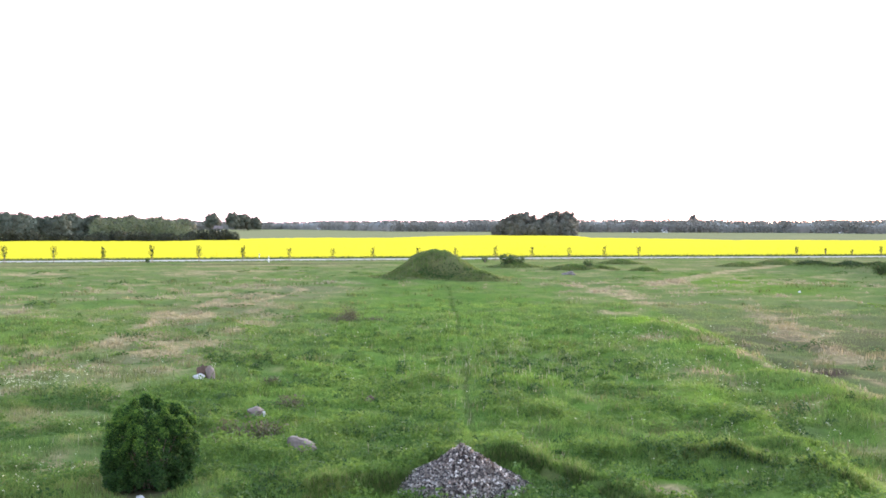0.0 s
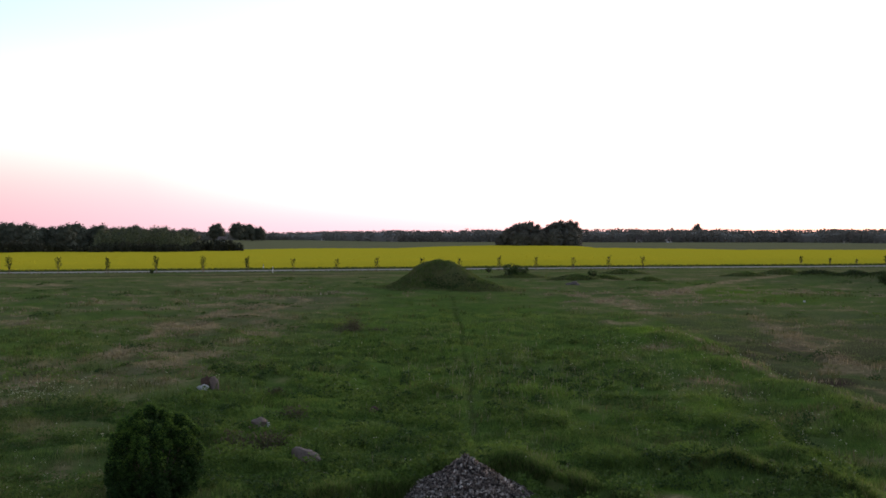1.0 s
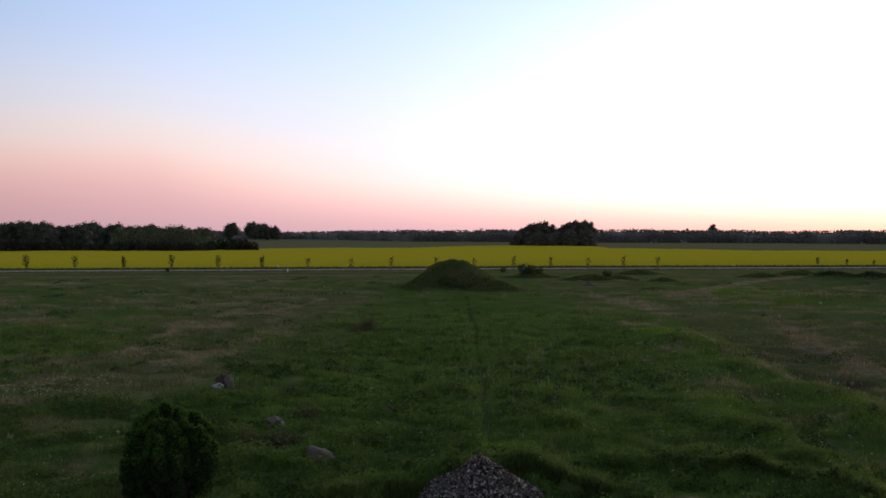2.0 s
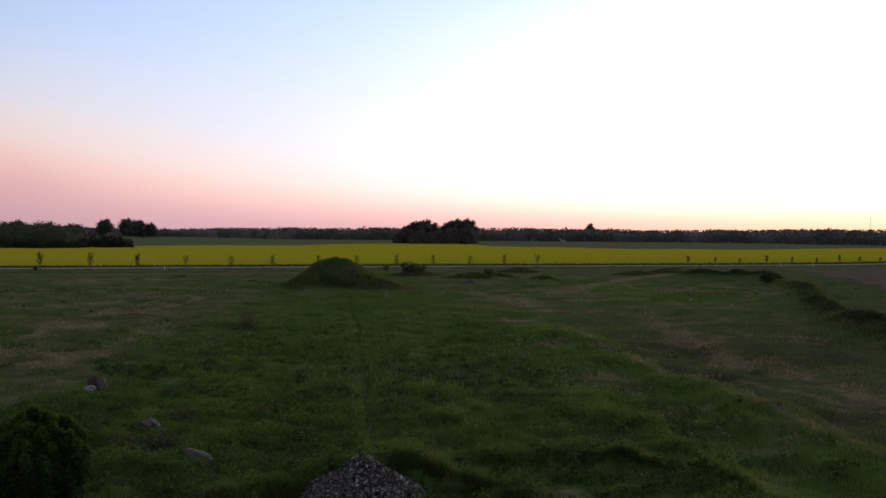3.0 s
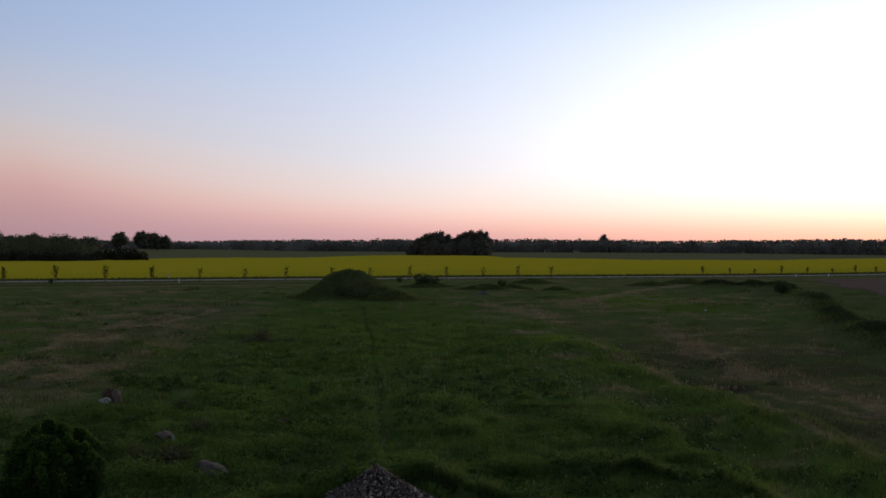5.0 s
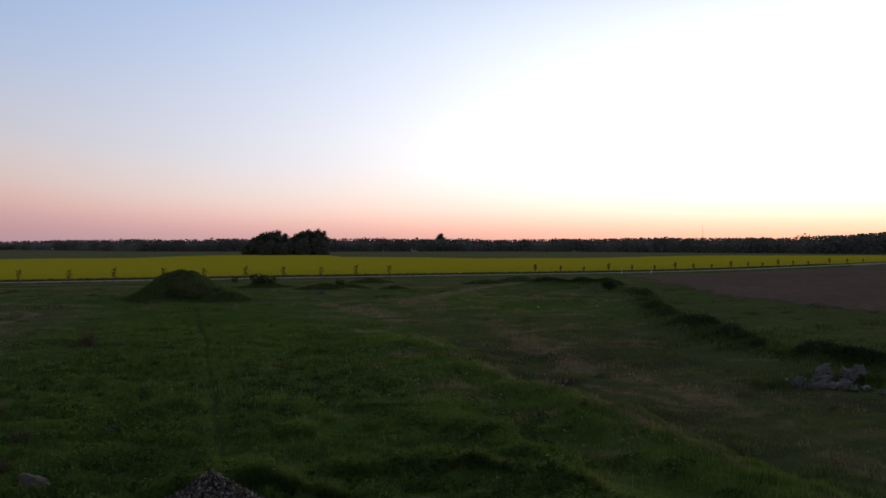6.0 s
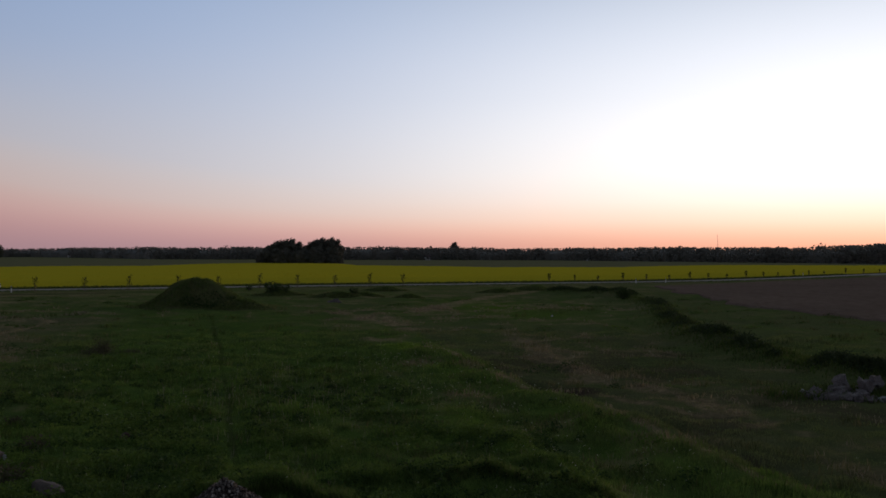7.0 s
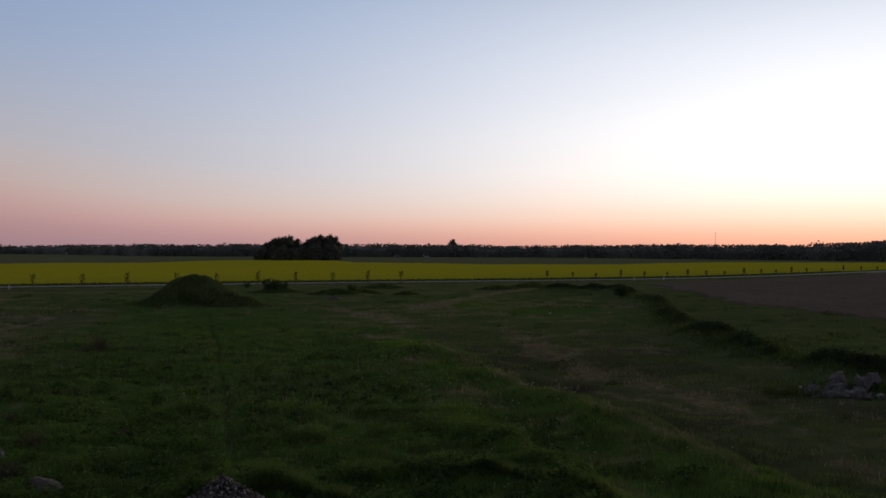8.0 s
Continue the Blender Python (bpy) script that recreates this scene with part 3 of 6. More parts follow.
def soil_and_shade(x, y):
    d, _ = along(x, y, PATH)
    v = (0.42 + 0.18 * smooth01(y, 42, 66)) * np.exp(-(d / 0.15) ** 2) * np.clip(0.75 + 0.8 * fbm(x, y, 3.0, 12), 0, 1.2)
    v = np.maximum(v, 0.8 * np.exp(-((y - road_y(x) + 16.4) / 1.3) ** 2) * (1 - smooth01(x, -20, 5)))
    # rim faces: a dark soil tint put in for the shade below the crest
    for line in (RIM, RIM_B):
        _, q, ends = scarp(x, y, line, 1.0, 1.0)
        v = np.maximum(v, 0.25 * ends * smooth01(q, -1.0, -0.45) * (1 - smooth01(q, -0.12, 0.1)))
    cx = cut_x(y)
    v = np.maximum(v, 0.54 * smooth01(x - cx, 0.8, 2.0) * (1 - smooth01(x, 31, 36)) * (1 - smooth01(y, 62, 80)) * (0.35 + 0.65 * smooth01(fbm(x, y, 4.0, 10), -0.3, 0.5)))
    v = np.maximum(v, 0.85 * np.exp(-((x - cx - 1.2 + 0.3 * fbm(x, y, 2.0, 89)) / 0.45) ** 2) * (1 - smooth01(y, 50, 60)) * (0.7 + 0.6 * fbm(x, y, 3.0, 19)))
    q = ((x - 18.3 - (47 - y) * 0.2) / 1.5) ** 2 + ((y - 46.2) / 3.2) ** 2
    v = np.maximum(v, 0.98 * np.exp(-q * 0.8) * (0.85 + 0.5 * fbm(x, y, 1.5, 64)))
    d = np.hypot((x - 0.5) / 2.6, (y - 25.6) / 2.0)
    v = np.maximum(v, 0.35 * (1 - smooth01(d, 0.6, 1.0)))
    # dark soil round the shrub's foot stands in for its shadow
    v = np.maximum(v, 0.9 * np.exp(-np.hypot(x + 7.72, y - 24.9) ** 4 / 1.2))
    return np.clip(v, 0, 1)


def build_ground():
    front = np.radians(np.arange(-42, 58.01, 0.28))
    rest = np.radians(np.arange(64, 313, 6.0))
    az = np.concatenate([front, rest])
    r = [0.5, 4, 8, 11]
    while r[-1] < 245:
        r.append(r[-1] * 1.0115)
    while r[-1] < 4600:
        r.append(r[-1] * 1.12)
    r = np.array(r)
    A, Rr = np.meshgrid(az, r)
    x, y = np.sin(A) * Rr, np.cos(A) * Rr
    ahead = (np.abs(((np.degrees(A) + 180) % 360) - 180) < 75) & (Rr < 400)
    z = np.where(ahead, height(x, y), 0.0)
    z = np.where(Rr > 260, 0.0, z)
    v = np.stack([x.ravel(), y.ravel(), z.ravel()], 1)
    nr, na = x.shape
    i, j = np.meshgrid(np.arange(nr - 1), np.arange(na), indexing="ij")
    jn = (j + 1) % na
    f = np.stack([i * na + j, (i + 1) * na + j, (i + 1) * na + jn, i * na + jn], -1).reshape(-1, 4)[:, ::-1]
    c = np.stack([np.full(na, len(v)), np.arange(na), (np.arange(na) + 1) % na], 1)[:, ::-1]
    v = np.concatenate([v, [[0, 0, 0]]])
    dry = np.append(np.where(Rr < 400, dryness(x, y), 0.1).ravel(), 0)
    soil = np.append(np.where(ahead & (y > 14), soil_and_shade(x, y), 0.0).ravel(), 0)
    dull = np.append(np.where(Rr < 400, dullness(x, y), 0.4).ravel(), 0)
    lush = np.append(np.where(Rr < 400, lushness(x, y), 0.0).ravel(), 0)
    me = mesh_np("ground", v, [f, c], M_GROUND, {"dry": dry, "soil": soil, "dull": dull, "lush": lush}, smooth=True)
    tagged(new("ground", me), "rough green meadow with straw-coloured patches reaching the horizon", "ground", kind="structure")


build_ground()


def ribbon(name, x0, x1, lo, hi, z, mat, lift=None, step=2.0, edge=0.25):
    """A strip along the road between two offsets across it, with a thin edge."""
    xs = np.arange(x0, x1 + step, step)
    ys = road_y(xs)
    tx, ty = np.gradient(xs), np.gradient(ys)
    n = np.hypot(tx, ty)
    nx, ny = -ty / n, tx / n
    offs = np.linspace(lo, hi, 7)
    rows = []
    for k, o in enumerate(offs):
        zz = np.full(len(xs), z) + (0 if lift is None else lift * (1 - ((k - 3) / 3) ** 2))
        if k in (0, 6):
            rows.append(np.stack([xs + nx * o, ys + ny * o, zz - edge], 1))
        rows.append(np.stack([xs + nx * o, ys + ny * o, zz], 1))
    rows[-2], rows[-1] = rows[-1], rows[-2]
    v = np.stack(rows, 0)
    m, k = v.shape[:2]
    i, j = np.meshgrid(np.arange(m - 1), np.arange(k - 1), indexing="ij")
    f = np.stack([i * k + j, i * k + j + 1, (i + 1) * k + j + 1, (i + 1) * k + j], -1).reshape(-1, 4)
    return mesh_np(name, v.reshape(-1, 3), f, mat)


tagged(new("road_shoulder", ribbon("road_shoulder", -400, 700, -4.2, 4.2, 0.07, M_SHOULDER, 0.02, edge=0.3)),
       "pale gravel shoulder on both sides of the country road", "shoulder", kind="structure")
tagged(new("road", ribbon("road", -400, 700, -3.2, 3.2, 0.10, M_ASPHALT, 0.05, edge=0.08)),
       "grey asphalt country road crossing the open fields", "road", kind="structure")


# ---------------- crops ----------------
def rape_far(az):
    """How far the flowering field reaches, by bearing in degrees."""
    return np.interp(az, [-40, -14, -9, -3, 2.6, 7.9, 8.8, 17, 25, 30, 50], [365, 365, 395, 400, 500, 460, 400, 350, 385, 440, 480])


def rape_near(az):
    """How far off the roadside edge of the field lies, by bearing in degrees."""
    r = np.full(np.shape(az), 190.0)
    for _ in range(30):
        x = r * np.sin(np.radians(az))
        r = (road_y(x) + 8.2) / np.cos(np.radians(az))
    return r


def build_rape():
    rng = np.random.default_rng(5)
    az = np.arange(-38, 50.01, 0.14)
    t = np.concatenate([[0.0, 0.0], np.linspace(0, 1, 90) ** 2.0])
    near, far = rape_near(az), rape_far(az)
    far = np.maximum(far, near + 25) + 4 * fbm(az, az * 0, 1.5, 21)
    A, T = np.meshgrid(az, t)
    Rr = near + (far - near) * T
    Rr[1:] += 0.25 * fbm(A[1:] * 30, T[1:] * 50, 3.0, 22)
    Rr[1] -= 0.15
    x, y = Rr * np.sin(np.radians(A)), Rr * np.cos(np.radians(A))
    z = 0.30 + 0.95 * smooth01(Rr - near, -2, 9) + 0.10 * fbm(x, y, 2.5, 23) * smooth01(Rr - near, 0, 6) + 0.14 * fbm(x, y, 30, 24)
    z[0], z[1] = 0.05, 0.16 + 0.08 * fbm(x[1], y[1], 1.0, 26)
    na = len(az)
    i, j = np.meshgrid(np.arange(len(t) - 1), np.arange(na - 1), indexing="ij")
    f = np.stack([i * na + j, i * na + j + 1, (i + 1) * na + j + 1, (i + 1) * na + j], -1).reshape(-1, 4)
    v = np.stack([x.ravel(), y.ravel(), z.ravel()], 1)
    me = mesh_np("rapeseed_field", v, f, M_RAPE, smooth=True)
    me.materials.append(M_RAPESTEM)
    me.polygons.foreach_set("material_index", (f[:, 0] < na).astype(np.int32))
    root = tagged(new("rapeseed_field", me), "bright yellow flowering rapeseed field beyond the road", "crop field", kind="stuff")
    n = 16000
    a = rng.uniform(-30, 46, n)
    r0 = rape_near(a)
    r = r0 + 90 * rng.random(n) ** 1.9 - 0.2
    x, y = r * np.sin(np.radians(a)), r * np.cos(np.radians(a))
    z = 0.28 + 0.95 * smooth01(r - r0, -2, 9) + 0.14 * fbm(x, y, 30, 24) + rng.uniform(-0.1, 0.16, n)
    v, f = quads(np.stack([x, y, z], 1), rng.uniform(0.14, 0.28, n), rng, 0.8, 0.8)
    ob = part("flower_heads", mesh_np("flower_heads", v, f, M_RAPE), M_RAPE, root)
    tagged(ob, kind="stuff")


build_rape()


def woods_far(az):
    return np.interp(az, [-60, -26, -9.5, -3, 8, 20, 30, 40, 60], [1100, 1100, 1220, 860, 790, 770, 650, 580, 560])


def build_grain():
    az = np.arange(-40, 52.01, 0.5)
    t = np.linspace(0, 1, 12)
    A, T = np.meshgrid(az, t)
    n, f = rape_far(A) - 6, woods_far(A) + 10
    Rr = n + (f - n) * T
    x, y = Rr * np.sin(np.radians(A)), Rr * np.cos(np.radians(A))
    z = 0.35 + 0.12 * fbm(x, y, 25, 31)
    z[0], z[-1] = -0.05, -0.05
    na = len(az)
    i, j = np.meshgrid(np.arange(len(t) - 1), np.arange(na - 1), indexing="ij")
    fc = np.stack([i * na + j, i * na + j + 1, (i + 1) * na + j + 1, (i + 1) * na + j], -1).reshape(-1, 4)
    me = mesh_np("grain_field", np.stack([x.ravel(), y.ravel(), z.ravel()], 1), fc, M_GRAIN, smooth=True)
    tagged(new("grain_field", me), "pale green field of young grain behind the rapeseed", "crop field", kind="stuff")


build_grain()


def build_plough():
    """Bare ploughed field beside the road, furrow by furrow."""
    u = np.linspace(0, 1, 200)
    w = np.linspace(0, 1, 60)
    U, W = np.meshgrid(u, w)
    xl = np.interp(W, [0, 0.35, 0.5, 1], [65, 67.5, 73, 88])
    x = xl + (330 - xl) * U ** 1.4
    yn = 80 + 4 * fbm(x, x * 0, 20, 33) - 0.12 * (x - 74)
    yf = road_y(x) - 13 - 10 * (1 - smooth01(x, 84, 130))
    y = yn + (yf - yn) * W + 3.0 * fbm(x, W * 100, 15, 34) * (U < 0.02)
    x = x + 2.0 * fbm(y, y * 0, 9, 35) * (1 - U) ** 8
    z = height(x, y) * (x < 120) + 0.22 + 0.06 * np.sin(y * 6.0 + 0.5 * fbm(x, y, 6, 36)) + 0.06 * fbm(x, y, 1.5, 37)
    edge = (U == 0) | (U == 1) | (W == 0) | (W == 1)
    z = np.where(edge, z - 0.3, z)
    na = len(u)
    i, j = np.meshgrid(np.arange(len(w) - 1), np.arange(na - 1), indexing="ij")
    f = np.stack([i * na + j, i * na + j + 1, (i + 1) * na + j + 1, (i + 1) * na + j], -1).reshape(-1, 4)
    me = mesh_np("ploughed_field", np.stack([x.ravel(), y.ravel(), z.ravel()], 1), f, M_PLOUGH, smooth=True)
    tagged(new("ploughed_field", me), "bare brown ploughed field between the meadow and road", "crop field", kind="stuff")


build_plough()


# ---------------- woods and far trees ----------------
def build_woods():
    rng = np.random.default_rng(11)
    vs, fs, base = [], [], 0
    n = 1450
    az = rng.uniform(-37, 50, n)
    depth = rng.random(n) ** 1.5 * 90
    r = woods_far(az) + 12 + depth
    lift = np.interp(az, [-26, -9, 8, 30, 34.5, 37, 40, 60], [0, 0, 0, -0.6, -0.8, 0.8, 3.5, 4])
    hh = rng.normal(10.4, 0.28, n) + 0.9 * fbm(az, az * 0, 3.0, 41) + 0.012 * depth + lift + (rng.random(n) < 0.03) * rng.uniform(0.6, 1.6, n)
    cx, cy = r * np.sin(np.radians(az)), r * np.cos(np.radians(az))
    for k in range(n):
        H, w = hh[k], rng.uniform(4.5, 8.0)
        m = 78
        d = rng.normal(size=(m, 3))
        d /= np.linalg.norm(d, axis=1)[:, None]
        tz = rng.uniform(0.0, 0.97, m)
        prof = np.sqrt(np.clip(1 - (np.clip(tz - 0.5, 0, 1) / 0.52) ** 2, 0, 1)) if rng.random() < 0.95 else (1.05 - tz)
        p = np.stack([cx[k] + d[:, 0] * w * prof, cy[k] + d[:, 1] * w * prof, tz * H - 0.4], 1)
        v, f = quads(p, rng.uniform(0.9, 1.9, m), rng, 0.1, 0.9)
        vs.append(v)
        fs.append(f + base)
        base += len(v)
    a = np.arange(-38, 51, 0.05)            # the closed mass of trunks and leaves behind the front crowns
    top = 8.6 + 0.9 * fbm(a, a * 0, 3.0, 41) + 0.7 * fbm(a, a * 0, 0.5, 42) + np.interp(a, [-26, -9, 8, 30, 34.5, 37, 40, 60], [0, 0, 0, -0.6, -0.8, 0.8, 3.5, 4])
    for off, drop in ((20, 1.5), (45, 0.7), (75, 0.0)):
        rr = woods_far(a) + off + 4 * fbm(a, a * 0, 0.6, 43 + off)
        lo = np.stack([rr * np.sin(np.radians(a)), rr * np.cos(np.radians(a)), a * 0 - 0.4], 1)
        mid = lo * [1, 1, 0] + np.stack([a * 0, a * 0, (top - drop) * 0.6], 1)
        hi = lo * [1.012, 1.012, 0] + np.stack([a * 0, a * 0, top - drop], 1)
        back = lo * [1.03, 1.03, 1]
        k = len(a)
        j = np.arange(k - 1)[:, None]
        for q in range(3):
            fs.append(np.concatenate([j + q * k, j + 1 + q * k, j + 1 + (q + 1) * k, j + (q + 1) * k], 1) + base)
        vs += [lo, mid, hi, back]
        base += 4 * k
    me = mesh_np("far_woods", np.concatenate(vs), np.concatenate(fs), M_HAZEWOODS)
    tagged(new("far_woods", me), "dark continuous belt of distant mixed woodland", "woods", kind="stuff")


build_woods()


def tree_mesh(rng, H, W, leaves, leaf, lobes=14, trunk=0.28, low=0.12):
    """Trunk with limbs, and a crown of single leaves on several lobes."""
    bm = bmesh.new()
    lean = rng.normal(0, 0.02 * H, 2)
    pts = [(0, 0, -0.2), (lean[0] * 0.3, lean[1] * 0.3, H * 0.3), (lean[0], lean[1], H * 0.65), (lean[0] * 1.2, lean[1] * 1.2, H * 0.9)]
    tube(bm, pts, [trunk, trunk * 0.75, trunk * 0.4, trunk * 0.1])
    L = []
    for i in range(lobes):
        t = (i + 0.5) / lobes
        a = i * 2.4 + rng.uniform(-0.4, 0.4)
        z = H * (low + (1 - low) * (0.08 + 0.76 * t))
        rad = W * 0.5 * math.sqrt(max(0.08, 1 - (max(t - 0.35, 0) / 0.68) ** 2))
        q = (lean[0] * t + math.cos(a) * rad * 0.55, lean[1] * t + math.sin(a) * rad * 0.55, z)
        tube(bm, [(lean[0] * t, lean[1] * t, z - rad * 0.4), q], [trunk * 0.3, trunk * 0.1], 4)
        s = max(rad * rng.uniform(0.62, 0.82), W * 0.24)
        L.append((*q, s, s, s * rng.uniform(0.75, 1.0)))
    v, f = quads(crown_points(rng, leaves, L), rng.uniform(leaf * 0.6, leaf * 1.3, leaves), rng, 0.35, 0.7)
    ico = bmesh.new()                       # dense leaf mass in the heart of every lobe
    bmesh.ops.create_icosphere(ico, subdivisions=2, radius=1.0)
    vb = np.array([p.co[:] for p in ico.verts])
    fb = np.array([[p.index for p in q.verts] for q in ico.faces])
    ico.free()
    hearts = np.array(L)
    hv = hearts[:, None, :3] + vb[None] * hearts[:, None, 3:] * rng.uniform(0.40, 0.78, (len(L), len(vb), 1))
    hf = fb[None] + (np.arange(len(L)) * len(vb))[:, None, None] + len(v)
    return bm, np.concatenate([v, hv.reshape(-1, 3)]), [f, hf.reshape(-1, 3)]


def tree(name, x, y, H, W, label, category, group, seed, mat, leaves=700, leaf=0.9, z=0.0, **kw):
    rng = np.random.default_rng(seed)
    ob = thing(name, x, y, z, label, category, group)
    bm, v, f = tree_mesh(rng, H, W, leaves, leaf, **kw)
    part("trunk", bm, M_BARK, ob)
    part("crown", mesh_np("crown", v, f, mat), mat, ob)
    return ob


def bearing(az, r):
    return r * math.sin(radians(az)), r * math.cos(radians(az))


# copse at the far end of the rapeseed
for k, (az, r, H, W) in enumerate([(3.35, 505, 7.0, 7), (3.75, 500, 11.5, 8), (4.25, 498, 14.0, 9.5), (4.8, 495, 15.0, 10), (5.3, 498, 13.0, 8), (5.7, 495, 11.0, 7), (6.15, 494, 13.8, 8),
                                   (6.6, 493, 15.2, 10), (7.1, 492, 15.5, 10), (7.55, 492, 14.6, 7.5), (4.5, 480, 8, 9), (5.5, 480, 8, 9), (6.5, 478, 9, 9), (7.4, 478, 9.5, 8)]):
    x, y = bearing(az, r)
    tree("copse_tree", x, y, H, W, "tall dark broadleaf tree in a small field copse", "tree", "trees of the field copse", 100 + k, M_HAZECOPSE, 2700, 0.80, low=0.0)

# trees behind the scrub
rng_l = np.random.default_rng(77)
for k in range(22):
    az = -26 + k * 0.52 + rng_l.uniform(-0.15, 0.15)
    r = rng_l.uniform(520, 640)
    H = rng_l.uniform(11.2, 13.6) + (1.2 if k % 7 == 2 else 0) - 2.2 * (k > 15) + 0.8 * (k < 8)
    x, y = bearing(az, r)
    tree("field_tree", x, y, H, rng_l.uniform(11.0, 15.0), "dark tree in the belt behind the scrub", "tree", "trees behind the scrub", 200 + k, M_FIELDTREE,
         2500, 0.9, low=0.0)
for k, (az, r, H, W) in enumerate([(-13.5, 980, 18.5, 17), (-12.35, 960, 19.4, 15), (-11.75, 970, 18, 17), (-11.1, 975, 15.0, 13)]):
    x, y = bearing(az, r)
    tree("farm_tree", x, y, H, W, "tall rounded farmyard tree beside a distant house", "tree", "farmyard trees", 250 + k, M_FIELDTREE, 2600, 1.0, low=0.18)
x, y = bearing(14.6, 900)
tree("lone_tree", x, y, 18.0, 8.5, "single tree standing above the distant woodland", "tree", "", 300, M_HAZEWOODS, 1200, 1.3, low=0.0)


def scrub(name, x, y, length, depth, H, turn, seed, label, group, leaves, leaf, mat):
    """A dense belt of shrubs: stems and overlapping lobes of leaves with an uneven top."""
    rng = np.random.default_rng(seed)
    ob = thing(name, x, y, 0, label, "shrub", group, turn)
    L, bm = [], bmesh.new()
    n = max(3, int(length / (H * 0.45)))
    for i in range(n):
        px = (i + 0.5) / n * length - length / 2 + rng.uniform(-0.6, 0.6)
        h = H * rng.uniform(0.78, 1.0) * (0.75 + 0.25 * math.sin(math.pi * (i + 0.5) / n))
        s = H * 0.38
        for q in range(3):
            py = rng.uniform(-depth / 2, depth / 2)
            hh = h * (1.0, 0.65, 0.4)[q]
            L.append((px + rng.uniform(-0.5, 0.5), py, hh - s * 0.75, s, s, s * 0.8))
            L.append((px, py - depth * 0.2, hh * 0.4, s, s, hh * 0.42))
        tube(bm, [(px, 0, -0.1), (px + rng.uniform(-0.4, 0.4), 0, h * 0.7)], [0.08, 0.03], 4)
    v, f = quads(crown_points(rng, leaves, L), rng.uniform(leaf * 0.6, leaf * 1.3, leaves), rng, 0.1, 0.7)
    keep = np.repeat(v.reshape(-1, 4, 3)[:, :, 2].min(1) > 0.0, 4)
    v = np.where(keep[:, None], v, v * [1, 1, 0] + np.abs(v) * [0, 0, 1])
    tagged(part("stems", bm, M_BARK, ob), kind="stuff")
    part("foliage", mesh_np("foliage", v, f, mat), mat, ob)
    return ob


for k, (a0, a1, r, H, d, mat) in enumerate([(-29, -20.3, 352, 5.6, 5, M_HEDGE), (-20.4, -14.6, 345, 5.4, 8, M_HEDGE), (-14.8, -12.05, 352, 5.6, 5, M_HEDGE), (-20.0, -14.9, 358, 11.6, 10, M_SHRUB)]):
    x0, y0 = bearing(a0, r)
    x1, y1 = bearing(a1, r)
    scrub("scrub_belt", (x0 + x1) / 2, (y0 + y1) / 2, math.hypot(x1 - x0, y1 - y0), d, H, math.degrees(math.atan2(y1 - y0, x1 - x0)), 400 + k,
          ("low dark hedge-like scrub at the field's edge", "low dark hedge-like scrub at the field's edge", "low dark hedge-like scrub at the field's edge", "tall rounded grey-green willow thicket at the field's edge")[k],
          "scrub at the field's edge", (15000, 20000, 8000, 16000)[k], (0.7, 0.5, 0.7, 0.5)[k], mat)


# ---------------- distant houses and mast ----------------
def house(az, r, w, d, h, seed, pitched=0.55):
    x, y = bearing(az, r)
    ob = thing("house", x, y, 0, "small white distant house with a dark pitched roof", "house", "distant houses", -az + seed * 13 % 40)
    bm = bmesh.new()
    box(bm, (-w / 2, -d / 2, -0.2), (w / 2, d / 2, h))
    part("wall", bm, M_WHITE, ob)
    bm = bmesh.new()
    o, t, p = 0.4, 0.15, d * pitched
    for s in (-1, 1):
        q = [bm.verts.new(c) for c in ((-w / 2 - o, s * (d / 2 + o), h - 0.2), (w / 2 + o, s * (d / 2 + o), h - 0.2), (w / 2 + o, 0, h + p), (-w / 2 - o, 0, h + p))]
        q2 = [bm.verts.new(v.co + Vector((0, 0, t))) for v in q]
        for face in ((0, 1, 2, 3), (4, 5, 6, 7), (0, 1, 5, 4), (1, 2, 6, 5), (2, 3, 7, 6), (3, 0, 4, 7)):
            bm.faces.new([(q + q2)[i] for i in face])
    for s in (-1, 1):
        bm.faces.new([bm.verts.new(c) for c in ((s * w / 2, -d / 2, h), (s * w / 2, d / 2, h), (s * w / 2, 0, h + p))])
    rf = part("roof", bm, M_ROOF, ob)
    bm = bmesh.new()
    box(bm, (w * 0.2, -0.3, h + p * 0.7), (w * 0.2 + 0.6, 0.3, h + p + 0.8))
    part("chimney", bm, M_ROOF, rf)
    for i in range(3):
        bm = bmesh.new()
        px = -w / 2 + w * (i + 0.5) / 3
        box(bm, (px - 0.55, -d / 2 - 0.03, 0.9), (px + 0.55, -d / 2 + 0.02, 2.1))
        part("window", bm, M_GLASS, ob)


for k, (az, r, w, d, h) in enumerate([(-13.2, 925, 7, 5, 2.4), (11.3, 802, 4.5, 3.5, 2.4), (13.0, 799, 4.5, 3.5, 2.4), (22.6, 758, 3.5, 3, 2.0), (-7.3, 1118, 5, 4, 2.6)]):
    house(az, r, w, d, h, k)


